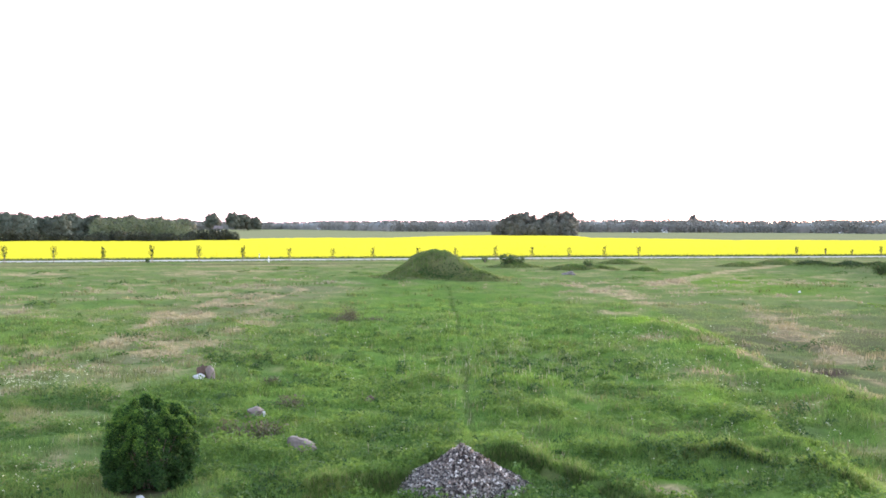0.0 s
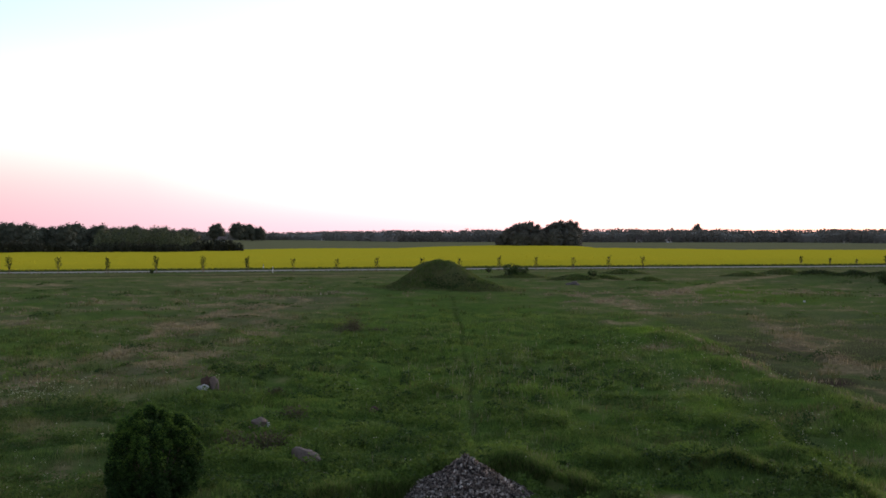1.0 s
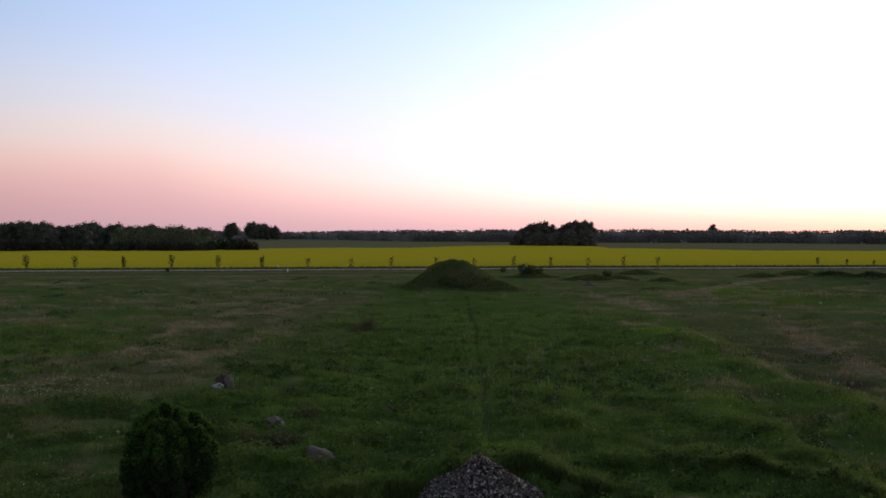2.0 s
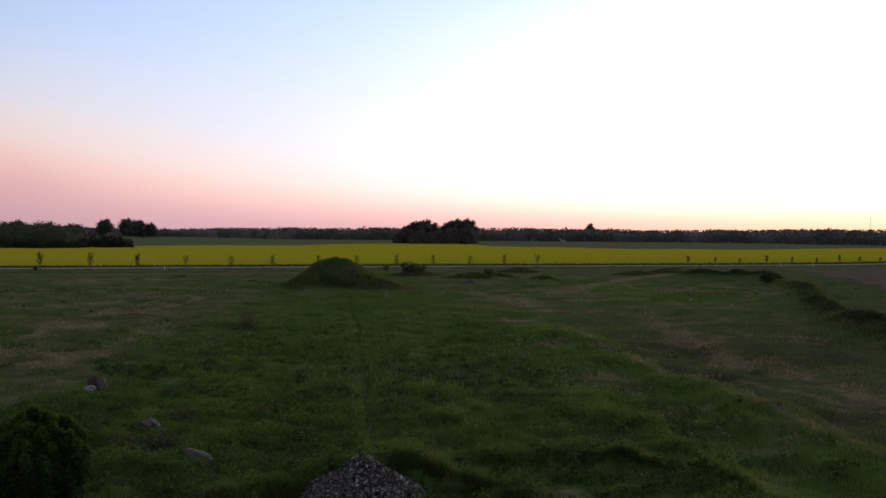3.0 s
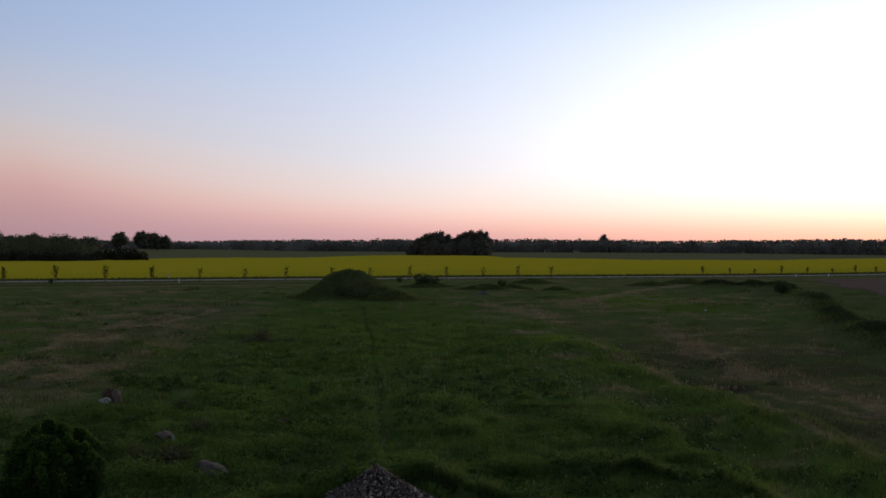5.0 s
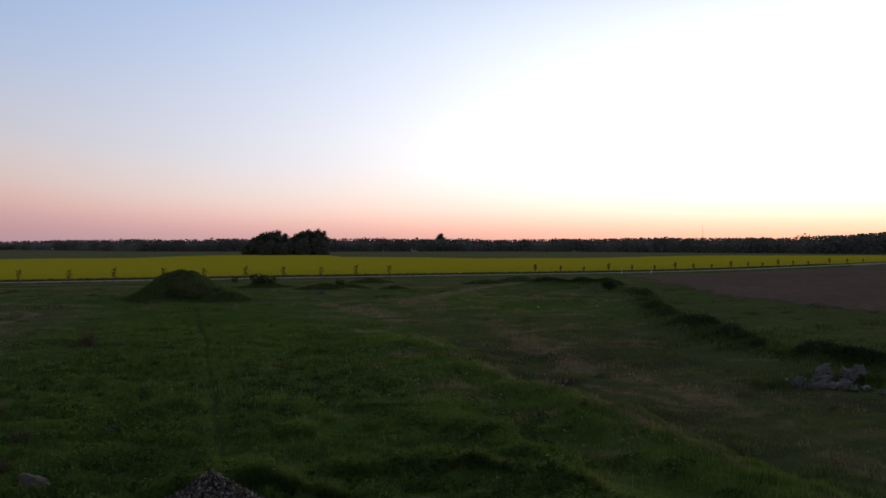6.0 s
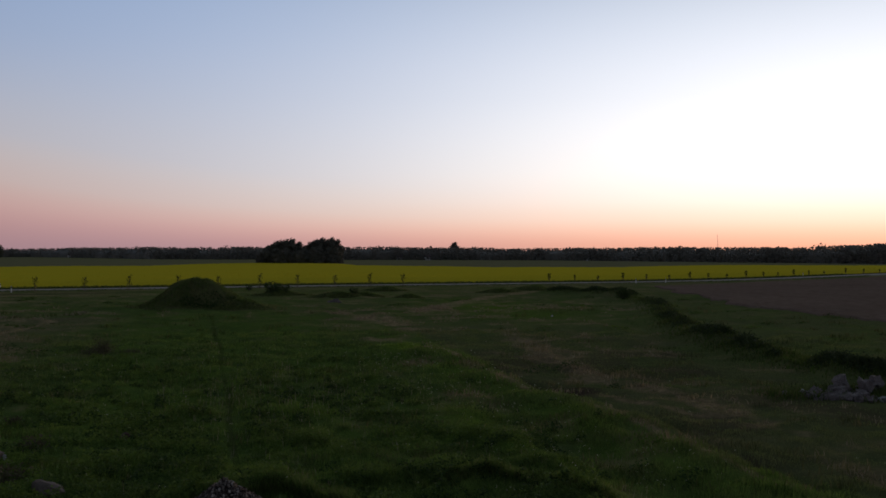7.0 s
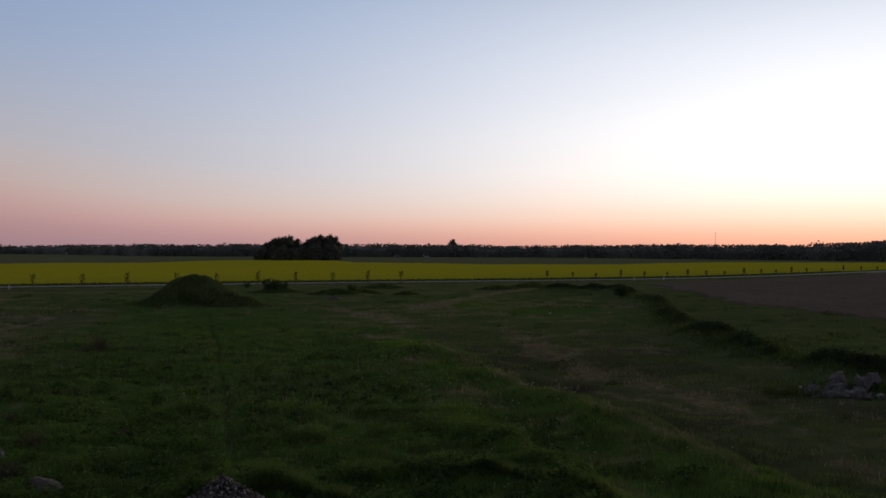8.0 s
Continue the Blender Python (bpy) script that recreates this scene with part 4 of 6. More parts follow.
def mast(az, r, H):
    x, y = bearing(az, r)
    ob = thing("radio_mast", x, y, 0, "thin steel lattice radio mast above the woodland", "mast")
    for k in range(3):
        a = k * math.tau / 3
        bm = bmesh.new()
        tube(bm, [(math.cos(a) * 0.9, math.sin(a) * 0.9, 0), (math.cos(a) * 0.25, math.sin(a) * 0.25, H)], [0.1, 0.06], 5)
        part("leg", bm, M_STEEL, ob)
    for i in range(24):
        bm = bmesh.new()
        z0, z1 = H * i / 24, H * (i + 1) / 24
        r0, r1 = 0.9 - 0.65 * i / 24, 0.9 - 0.65 * (i + 1) / 24
        a = i * math.tau / 3
        tube(bm, [(math.cos(a) * r0, math.sin(a) * r0, z0), (math.cos(a + math.tau / 3) * r1, math.sin(a + math.tau / 3) * r1, z1)], [0.05, 0.05], 4)
        part("brace", bm, M_STEEL, ob)


mast(29.9, 1500, 33)


# ---------------- roadside ----------------
def sapling(seed, H, leaves, W, staked=True):
    rng = np.random.default_rng(seed)
    ob = thing("roadside_tree", 0, 0, 0, "young staked broadleaf tree planted beside the road", "tree", "young trees along the road")
    bm = bmesh.new()
    bx, by = rng.normal(0, 0.05, 2)
    tube(bm, [(0, 0, -0.05), (bx, by, H * 0.4), (bx * 1.6, by, H * 0.75), (bx * 2, by * 2, H * 0.97)], [0.05, 0.04, 0.025, 0.008], 6)
    L = []
    for i in range(9):
        t = 0.36 + 0.58 * i / 8
        a = i * 2.4 + rng.uniform(-0.5, 0.5)
        ln = W * 0.5 * (1.1 - abs(t - 0.6) * 1.3) * rng.uniform(0.6, 1.15)
        q = (bx * t * 2 + math.cos(a) * ln, by + math.sin(a) * ln, H * t + ln * 0.5)
        tube(bm, [(bx * t * 2, by * t, H * t - 0.1), q], [0.015, 0.005], 4)
        L.append((*q, W * 0.23, W * 0.23, H * 0.11))
        L.append((bx * t * 2 + (q[0] - bx * t * 2) * 0.5, q[1] * 0.5, H * t, W * 0.18, W * 0.18, H * 0.09))
    part("trunk", bm, M_BARK, ob)
    v, f = quads(crown_points(rng, leaves, L), rng.uniform(0.10, 0.20, leaves), rng, 0.1, 0.7)
    part("crown", mesh_np("crown", v, f, M_SAPLING), M_SAPLING, ob)
    if staked:
        for s in (-0.28, 0.28):
            bm = bmesh.new()
            tube(bm, [(s, 0.05, -0.1), (s * 0.95, 0.05, 1.15)], [0.035, 0.03], 6)
            part("stake", bm, M_STAKE, ob)
    return ob


full_row = [sapling(500, 3.05, 480, 0.95), sapling(501, 2.95, 400, 1.05), sapling(502, 2.8, 460, 0.9)]
thin_row = [sapling(503, 2.5, 190, 0.85), sapling(504, 2.4, 170, 0.8), sapling(505, 2.6, 230, 0.9)]
far_row = [sapling(510, 2.0, 260, 0.65), sapling(511, 1.6, 150, 0.6), sapling(512, 1.4, 110, 0.55)]


def put_saplings(kinds, places, rng):
    for k, (x, y, s) in enumerate(places):
        proto = kinds[k % len(kinds)]
        m = pose(x, y, float(height(np.array(x), np.array(y))) if y < road_y(np.array(x)) else 0.04, 0, 0, float(rng.uniform(0, 360)))
        if k < len(kinds):
            proto.matrix_world = m
        else:
            copy_thing(proto, m)


rng_t = np.random.default_rng(9)
row = []
for bear in (-24.6, -22.1, -19.5, -16.9, -14.3, -11.8, -9.1, -6.55, -4.2, -1.5, 0.75, 3.1, 5.3, 7.5, 9.55, 11.55):
    r = 185.0
    for _ in range(30):
        r = (float(road_y(np.array(r * math.sin(radians(bear))))) - 8.0) / math.cos(radians(bear))
    row.append((*bearing(bear, r), 1))
put_saplings(full_row, row[:6], rng_t)
put_saplings(thin_row, row[6:], rng_t)
row = []
for bear in (20.25, 21.75, 23.1, 24.55, 25.9, 27.2, 28.35, 29.4, 30.4, 31.45, 32.4, 33.2, 34.0, 34.8, 35.6, 36.7, 37.6, 38.4):
    r = 215.0
    for _ in range(30):
        r = (float(road_y(np.array(r * math.sin(radians(bear))))) + 7.4) / math.cos(radians(bear))
    row.append((*bearing(bear, r), 1))
put_saplings(far_row, row, rng_t)


def delineator(x, y, z):
    ob = thing("delineator_post", x, y, z, "white plastic roadside delineator post with black band", "road post", "roadside posts")
    bm = bmesh.new()
    box(bm, (-0.06, -0.05, -0.1), (0.06, 0.05, 1.1), 0.012)
    part("post", bm, M_WHITE, ob)
    bm = bmesh.new()
    box(bm, (-0.065, -0.055, 0.78), (0.065, 0.055, 0.98), 0.006)
    part("band", bm, M_BLACK, ob)


for bear, off in ((-10.85, 6.6), (-10.3, -9.5), (27.0, -6.9), (25.3, -6.9), (34.5, 6.6)):
    r = 185.0
    for _ in range(30):
        r = (float(road_y(np.array(r * math.sin(radians(bear))))) + off) / math.cos(radians(bear))
    delineator(*bearing(bear, r), 0.06 if abs(off) < 8 else 0.03)


def build_verge():
    """Tall dark grass along both sides of the road."""
    rng = np.random.default_rng(41)
    n = 26000
    x = rng.uniform(-130, 190, n)
    off = np.where(rng.random(n) < 0.7, rng.uniform(4.6, 8.6, n), rng.uniform(-6.2, -4.5, n))
    y = road_y(x) + off
    h = np.where(off > 0, rng.uniform(0.2, 0.55, n), rng.uniform(0.1, 0.25, n))
    v, f, dr = blades(x, y, np.where(off < 0, height(x, y), 0.05), h, 0.12, np.clip(rng.normal(0.1, 0.15, n), 0, 1), rng)
    tagged(new("verge_grass", mesh_np("verge_grass", v, f, M_RANKGRASS, {"dry": dr})), "tall dark grass on the verges of the road", "grass", kind="stuff")


# ---------------- heaps and mound ----------------
M_BANKWEED = mat_leaves("dark_weed_leaves", (0.036, 0.056, 0.022), (0.074, 0.100, 0.038), 0.25)


def heap(name, x, y, ax, ay, H, seed, label, category="earth heap", group="", flat=0.35, tuft=0.5, n=2500, skew=0.0, scoop=0.0):
    """A grassed-over heap of soil: an uneven dome with its foot under the ground, and grass standing on it."""
    rng = np.random.default_rng(seed)
    ob = thing(name, x, y, float(height(np.array(x), np.array(y))), label, category, group)
    a = np.linspace(0, math.tau, 65)[:-1]
    t = np.linspace(0, 1, 26)
    A, T = np.meshgrid(a, t)

    def band(px, py):
        """The hollow across the face, whose shade is put in as dark weeds."""
        return scoop > 0 and np.hypot((px / ax - 0.42) / 0.68, (py / ay + 0.64 - 0.08 * px / ax) / 0.2) + 0.5 * fbm(px, py, 2.0, 8, 2) < 1.0

    def surf(T, A):
        lx, ly = T * np.cos(A), T * np.sin(A)
        h = (1 / (1 + (T / 0.63) ** 3.2) - 0.185) / 0.815
        bulge = 1 + 0.06 * fbm(lx * 3 + seed, ly * 3, 0.9, seed % 50)
        if scoop:
            h = 0.78 * h + 0.22 * (1 - T)
        h = h - 0.5 * scoop * np.exp(-((lx - 0.25) / 0.5) ** 2 - ((ly + 0.64 - 0.08 * lx) / 0.16) ** 2) + 0.4 * scoop * np.exp(-((lx + 0.3) / 0.25) ** 2 - ((ly + 0.80) / 0.12) ** 2)
        zz = H * h * bulge + 0.022 * H * fbm(lx * 8, ly * 8, 1.0, seed % 50 + 1)
        px = ax * lx * (1 + 0.12 * np.sin(A * 2 + seed)) + skew * ax * (1 - h) * np.clip(lx, 0, 1) * 0.6
        return px, ay * ly * (1 + 0.1 * np.sin(A * 3 + seed)), np.where(T > 0.98, -0.25, zz)
    X, Y, Z = surf(T, A)
    na = len(a)
    i, j = np.meshgrid(np.arange(len(t) - 1), np.arange(na), indexing="ij")
    f = np.stack([i * na + j, (i + 1) * na + j, (i + 1) * na + (j + 1) % na, i * na + (j + 1) % na], -1).reshape(-1, 4)
    v = np.stack([X.ravel(), Y.ravel(), Z.ravel()], 1)
    part("soil", mesh_np("soil", v, f, M_GROUND, {"dry": np.full(len(v), 0.1), "soil": 0.3 * np.clip(Z.ravel() / (0.4 * H), 0, 1), "dull": np.full(len(v), 0.5)}, smooth=True), M_GROUND, ob)
    tt, aa = np.sqrt(rng.random(n)) * 0.97, rng.uniform(0, math.tau, n)
    gx, gy, gz = surf(tt, aa)
    hh = tuft * rng.uniform(0.5, 1.2, n) * (0.7 + 0.5 * fbm(gx, gy, 1.0, 3)) * np.where(band(gx, gy), 0.3, 1.0)
    v, f, dry = blades(gx, gy, gz - 0.03, np.abs(hh) + 0.05, 0.12 * tuft + 0.02, np.clip(0.02 + 0.3 * fbm(gx, gy, 1.3, 6), 0, 1), rng)
    tagged(part("grass", mesh_np("grass", v, f, M_MOUNDGRASS, {"dry": dry, "dull": np.full(len(v), 0.25)}), M_MOUNDGRASS, ob), kind="stuff")
    m = n // 2
    tt, aa = rng.uniform(0.68, 1.22, m), rng.uniform(0, math.tau, m)
    gx, gy, gz = surf(np.minimum(tt, 0.97), aa)
    gx, gy, gz = gx * np.maximum(tt / 0.97, 1), gy * np.maximum(tt / 0.97, 1), np.where(tt > 0.97, 0.0, gz)
    v, f, dry = blades(gx, gy, gz - 0.03, rng.uniform(0.1, 0.3, m), 0.09, np.clip(rng.normal(0.1, 0.1, m), 0, 1), rng)
    tagged(part("skirt_grass", mesh_np("skirt_grass", v, f, M_FARGRASS, {"dry": dry, "dull": np.full(len(v), 0.4)}), M_FARGRASS, ob, "paler green grass round the foot"), kind="stuff")
    m = n if scoop else n // 3
    tt, aa = np.sqrt(rng.random(m)) * 0.95, rng.uniform(0, math.tau, m)
    gx, gy, gz = surf(tt, aa)
    pick, cover = fbm(gx + seed, gy, 2.0, 8, 2) > -0.05, M_SHADEWEED if scoop else M_BANKWEED
    # the hollow's shade, painted as a cover of dark leaves
    if scoop:
        pick = band(gx, gy)
    p = np.stack([gx, gy, gz + rng.uniform(0.0, 0.45, m) * tuft], 1)[pick]
    v, f = quads(p, rng.uniform(0.12, 0.3, len(p)), rng, 0.2, 0.55)
    tagged(part("weed_cover", mesh_np("weed_cover", v, f, cover), cover, ob), kind="stuff")
    return ob


def blades(x, y, z, h, w, dry, rng, bend=0.45):
    """Grass blades: bent pointed strips of three triangles' worth, one at every place."""
    n = len(x)
    a = rng.uniform(0, math.tau, n)
    lean = rng.uniform(0.1, bend, n) * h
    la = rng.uniform(0, math.tau, n)
    wx, wy = np.cos(a) * w * 0.5, np.sin(a) * w * 0.5
    dx, dy = np.cos(la) * lean, np.sin(la) * lean
    b0, b1 = np.stack([x - wx, y - wy, z], 1), np.stack([x + wx, y + wy, z], 1)
    m0 = np.stack([x - wx * 0.7 + dx * 0.35, y - wy * 0.7 + dy * 0.35, z + h * 0.6], 1)
    m1 = np.stack([x + wx * 0.7 + dx * 0.35, y + wy * 0.7 + dy * 0.35, z + h * 0.6], 1)
    tip = np.stack([x + dx, y + dy, z + h], 1)
    v = np.stack([b0, b1, m1, m0, tip], 1).reshape(-1, 3)
    k = np.arange(n)[:, None] * 5
    return v, [np.concatenate([k, k + 1, k + 2, k + 3], 1), np.concatenate([k + 3, k + 2, k + 4], 1)], np.repeat(dry, 5)


build_verge()
heap("earth_mound", -1.15, 125.0, 6.9, 6.6, 3.55, 3, "large rounded mound of soil overgrown with dark grass", "earth mound", n=11000, tuft=0.36, skew=0.35, scoop=0.40)
heap("earth_mound", 4.3, 118.8, 3.6, 2.4, 1.0, 4, "low grassy spill of soil at the foot of the mound", "earth mound", n=1500, tuft=0.4)
for k, (x, y, ax, ay, H) in enumerate([(11.5, 154, 4.2, 2.5, 0.6), (19.5, 146, 3.6, 2.2, 0.75), (24.0, 148, 2.6, 2.0, 0.5), (31, 168, 4.2, 2.5, 0.75),
                                       (30, 143, 2.4, 1.8, 0.55), (58, 166, 4.6, 2.6, 0.9), (49, 158, 3.2, 2.0, 0.6)]):
    heap("earth_heap", x, y, ax, ay, 0.8 * H, 20 + k, "low heap of soil overgrown with dark grass", "earth heap", "small overgrown heaps", n=1600, tuft=0.45)


def lump(bm, centre, size, seed, sub=2, rough=0.28, turn=0.0, chips=11):
    """One uneven stone."""
    r = bmesh.ops.create_icosphere(bm, subdivisions=sub, radius=1.0)
    q = Euler((0, 0, turn)).to_matrix()
    off = Vector((seed * 3.7, seed * 1.9, seed * 5.3))
    pick = random.Random(seed)
    cuts = [(Vector((pick.gauss(0, 1), pick.gauss(0, 1), pick.gauss(0, 0.8))).normalized(), pick.uniform(0.62, 0.9)) for _ in range(chips)]
    for v in r["verts"]:
        p = v.co.normalized()
        k = 1 + rough * noise.noise(p * 1.2 + off) + rough * 0.45 * noise.noise(p * 3.1 + off)
        if sub == 2:
            k *= 1 + 0.35 * noise.cell(p * 1.6 + off) - 0.15
        p = Vector((math.copysign(abs(p.x) ** 0.92, p.x), math.copysign(abs(p.y) ** 0.92, p.y), math.copysign(abs(p.z) ** 0.92, p.z)))
        for n, far in cuts:
            over = p.dot(n) - far
            if over > 0:
                p = p - n * over
        v.co = Vector(centre) + q @ Vector((p.x * k * size[0], p.y * k * size[1], p.z * k * size[2]))


def boulder(x, y, size, seed, mat, label, sink=0.3, turn=0.0, sub=4, group="", chips=11, slope=0.0):
    bm = bmesh.new()
    lump(bm, (0, 0, size[2] * (1 - sink * 2) * 0.9), size, seed, sub, 0.3, turn, chips)
    for v in bm.verts:                      # one end lower than the other
        v.co.z *= 1 - slope * v.co.x / size[0]
    me = bpy.data.meshes.new("boulder")
    bm.to_mesh(me)
    bm.free()
    for p in me.polygons:
        p.use_smooth = False
    me.materials.append(mat)
    ob = new("boulder", me)
    ob.matrix_world = pose(x, y, float(height(np.array(x), np.array(y))))
    return tagged(ob, label, "boulder", group)


M_RUST = mat_stone("rusty_brown_stone", (0.060, 0.038, 0.026), (0.11, 0.07, 0.05), (0.16, 0.09, 0.06))
boulder(-4.35, 29.7, (0.44, 0.30, 0.22), 1.0, M_ROCK, "smooth pinkish granite boulder lying in the grass", 0.16, -0.25, chips=2, slope=0.45)
boulder(-6.75, 34.4, (0.29, 0.26, 0.20), 2.0, M_ROCK, "rounded pinkish field boulder among tall grass", 0.2)
boulder(-6.42, 34.2, (0.08, 0.08, 0.13), 2.6, M_ROCKPALE, "small white stone leaning on a boulder")
boulder(-10.5, 43.1, (0.22, 0.18, 0.52), 3.4, M_ROCK, "upright brownish boulder standing in the meadow", 0.34)
boulder(-10.95, 42.8, (0.24, 0.18, 0.19), 4.0, M_ROCKPALE, "pale white stone propped against a boulder")
boulder(-7.6, 23.9, (0.15, 0.1, 0.09), 5.0, M_ROCKPALE, "small pale stone at the foot of a shrub")
boulder(17.3, 131.5, (1.0, 0.5, 0.36), 6.0, M_ROCKDARK, "flat pale grey slab of stone in the grass")
boulder(-2.9, 37.5, (0.26, 0.2, 0.16), 7.0, M_RUST, "half-buried brownish stone in the grass", 0.42)
boulder(-10.85, 43.35, (0.3, 0.24, 0.5), 8.3, M_RUST, "dark rust-brown stone wedged between paler ones", 0.3)
boulder(36.1, 97.0, (0.17, 0.14, 0.13), 9.0, M_ROCKPALE, "lone white stone lying in short meadow grass")
rng_s = np.random.default_rng(31)
for k in range(44):
    u = rng_s.random()
    x, y = 27.8 + 3.7 * u + rng_s.normal(0, 0.2), 42.0 - 2.2 * u + rng_s.normal(0, 0.8)
    s = rng_s.uniform(0.16, 0.42) * (1.25 if 0.35 < u < 0.85 else 0.8)
    if k == 0:
        x, y, s = 31.2, 40.6, 0.55
    b = boulder(x, y, (s * rng_s.uniform(0.8, 1.2), s * 0.85, s * rng_s.uniform(0.6, 0.95)), 10 + k * 0.7, M_ROCKPALE if k % 17 == 4 else M_ROCKDARK,
                "pale fieldstone in a heap at the foot of the bank" if k % 17 == 4 else "rough grey-purple fieldstone heaped at the foot of the bank",
                0.36, rng_s.uniform(0, 3), 2, "fieldstones in the heap")


for k in range(11):
    x, y = rng_s.uniform(30.4, 33.4), rng_s.uniform(40.8, 42.8)
    s = rng_s.uniform(0.32, 0.62)
    boulder(x, y, (s * 1.15, s * 0.85, s * rng_s.uniform(0.65, 0.95)), 60 + k * 0.9, M_ROCKDARK, "large rough grey-brown fieldstone in a heap by the bank", 0.14, rng_s.uniform(0, 3), 2,
            "fieldstones in the heap")


# ---------------- gravel pile ----------------
def gravel_pile(x, y, R, H):
    rng = np.random.default_rng(61)
    z0 = float(height(np.array(x), np.array(y)))
    ob = thing("gravel_pile", x, y, z0, "cone of loose pale crushed stone tipped on the grass", "gravel pile")

    def top(px, py):
        t = np.hypot(px / R, py / (R * 0.92)) ** 0.76
        a = np.arctan2(py, px)
        return H * np.clip(1.06 - t * (1 - 0.10 * np.sin(a * 3 + 1) + 0.04 * np.sin(a * 7)), -0.1, None) - 0.03 + 0.09 * fbm(px, py, 0.55, 63, 2) * np.clip(1.1 - t, 0, 1)
    a = np.linspace(0, math.tau, 49)[:-1]
    t = np.linspace(0, 1.12, 20)
    A, T = np.meshgrid(a, t)
    X, Y = T * np.cos(A) * R, T * np.sin(A) * R * 0.92
    Z = top(X, Y) - 0.02 + 0.03 * fbm(X, Y, 0.3, 62)
    i, j = np.meshgrid(np.arange(19), np.arange(48), indexing="ij")
    f = np.stack([i * 48 + j, (i + 1) * 48 + j, (i + 1) * 48 + (j + 1) % 48, i * 48 + (j + 1) % 48], -1).reshape(-1, 4)
    part("core", mesh_np("core", np.stack([X.ravel(), Y.ravel(), Z.ravel()], 1), f, M_GRAVELBED, smooth=True), M_GRAVELBED, ob)
    kinds = []
    for k in range(6):
        bm = bmesh.new()
        lump(bm, (0, 0, 0), (1, rng.uniform(0.65, 0.9), rng.uniform(0.55, 0.8)), 70 + k, 1, 0.45)
        me = bpy.data.meshes.new("stone")
        bm.to_mesh(me)
        bm.free()
        me.materials.append(M_STONE_ONE)
        kinds.append(me)

    def spot(n, front):
        tt, aa = np.sqrt(rng.random(n)) * 1.06, rng.uniform(0, math.tau, n)
        if front:
            aa = rng.uniform(math.pi * 1.0, math.pi * 2.0, n)
        px, py = tt * np.cos(aa) * R, tt * np.sin(aa) * R * 0.92
        return px, py, top(px, py)
    px, py, pz = spot(290, True)
    for k in range(290):
        s = rng.uniform(0.024, 0.044)
        st = new("stone", kinds[k % 6])
        st.parent = ob
        st.matrix_local = Matrix.LocRotScale((px[k], py[k], max(pz[k], -0.02) + s * 0.35), Euler(rng.uniform(0, 6.28, 3)), (s, s, s))
    px, py, pz = spot(12500, False)
    vb = np.array([(1, 0, 0), (-1, 0, 0), (0, 1, 0), (0, -1, 0), (0, 0, 1), (0, 0, -1)], dtype=float)      # angular chips
    fb = np.array([(i, j, k) for i in (0, 1) for j in (2, 3) for k in (4, 5)])
    n, m = len(px), len(vb)
    s = 0.024 + 0.040 * rng.random(n) ** 2.2
    ax = rng.uniform(0.40, 1.40, (n, 3)) * s[:, None]
    jit = rng.uniform(0.6, 1.3, (n, m, 1))
    rot = rng.uniform(0, math.tau, n)
    v = vb[None] * jit * ax[:, None, :]
    c, sn = np.cos(rot)[:, None], np.sin(rot)[:, None]
    v = np.stack([v[..., 0] * c - v[..., 2] * sn, v[..., 1], v[..., 0] * sn + v[..., 2] * c], -1)
    v += np.stack([px, py, np.maximum(pz, -0.03) + s * 0.4], 1)[:, None, :]
    f = fb[None] + (np.arange(n) * m)[:, None, None]
    tagged(part("rubble", mesh_np("rubble", v.reshape(-1, 3), f.reshape(-1, 3), M_GRAVEL), M_GRAVEL, ob), kind="stuff")


def mat_stone_one():
    m = Mat("gravel_stone_single", 0.85, 0, 0.3)
    r = m.objrand()
    g = m.mix(m.span(r, 0.0, 0.5), (0.055, 0.043, 0.035), (0.22, 0.18, 0.145))
    m.color(m.mix(m.span(r, 0.72, 1.0), g, (0.45, 0.40, 0.35))).bump(m.noise(3.0), 0.4, 0.2)
    return m.m


M_STONE_ONE = mat_stone_one()
gravel_pile(0.50, 25.7, 1.98, 1.34)


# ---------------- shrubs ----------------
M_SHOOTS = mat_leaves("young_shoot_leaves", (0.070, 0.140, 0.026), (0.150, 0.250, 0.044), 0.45)


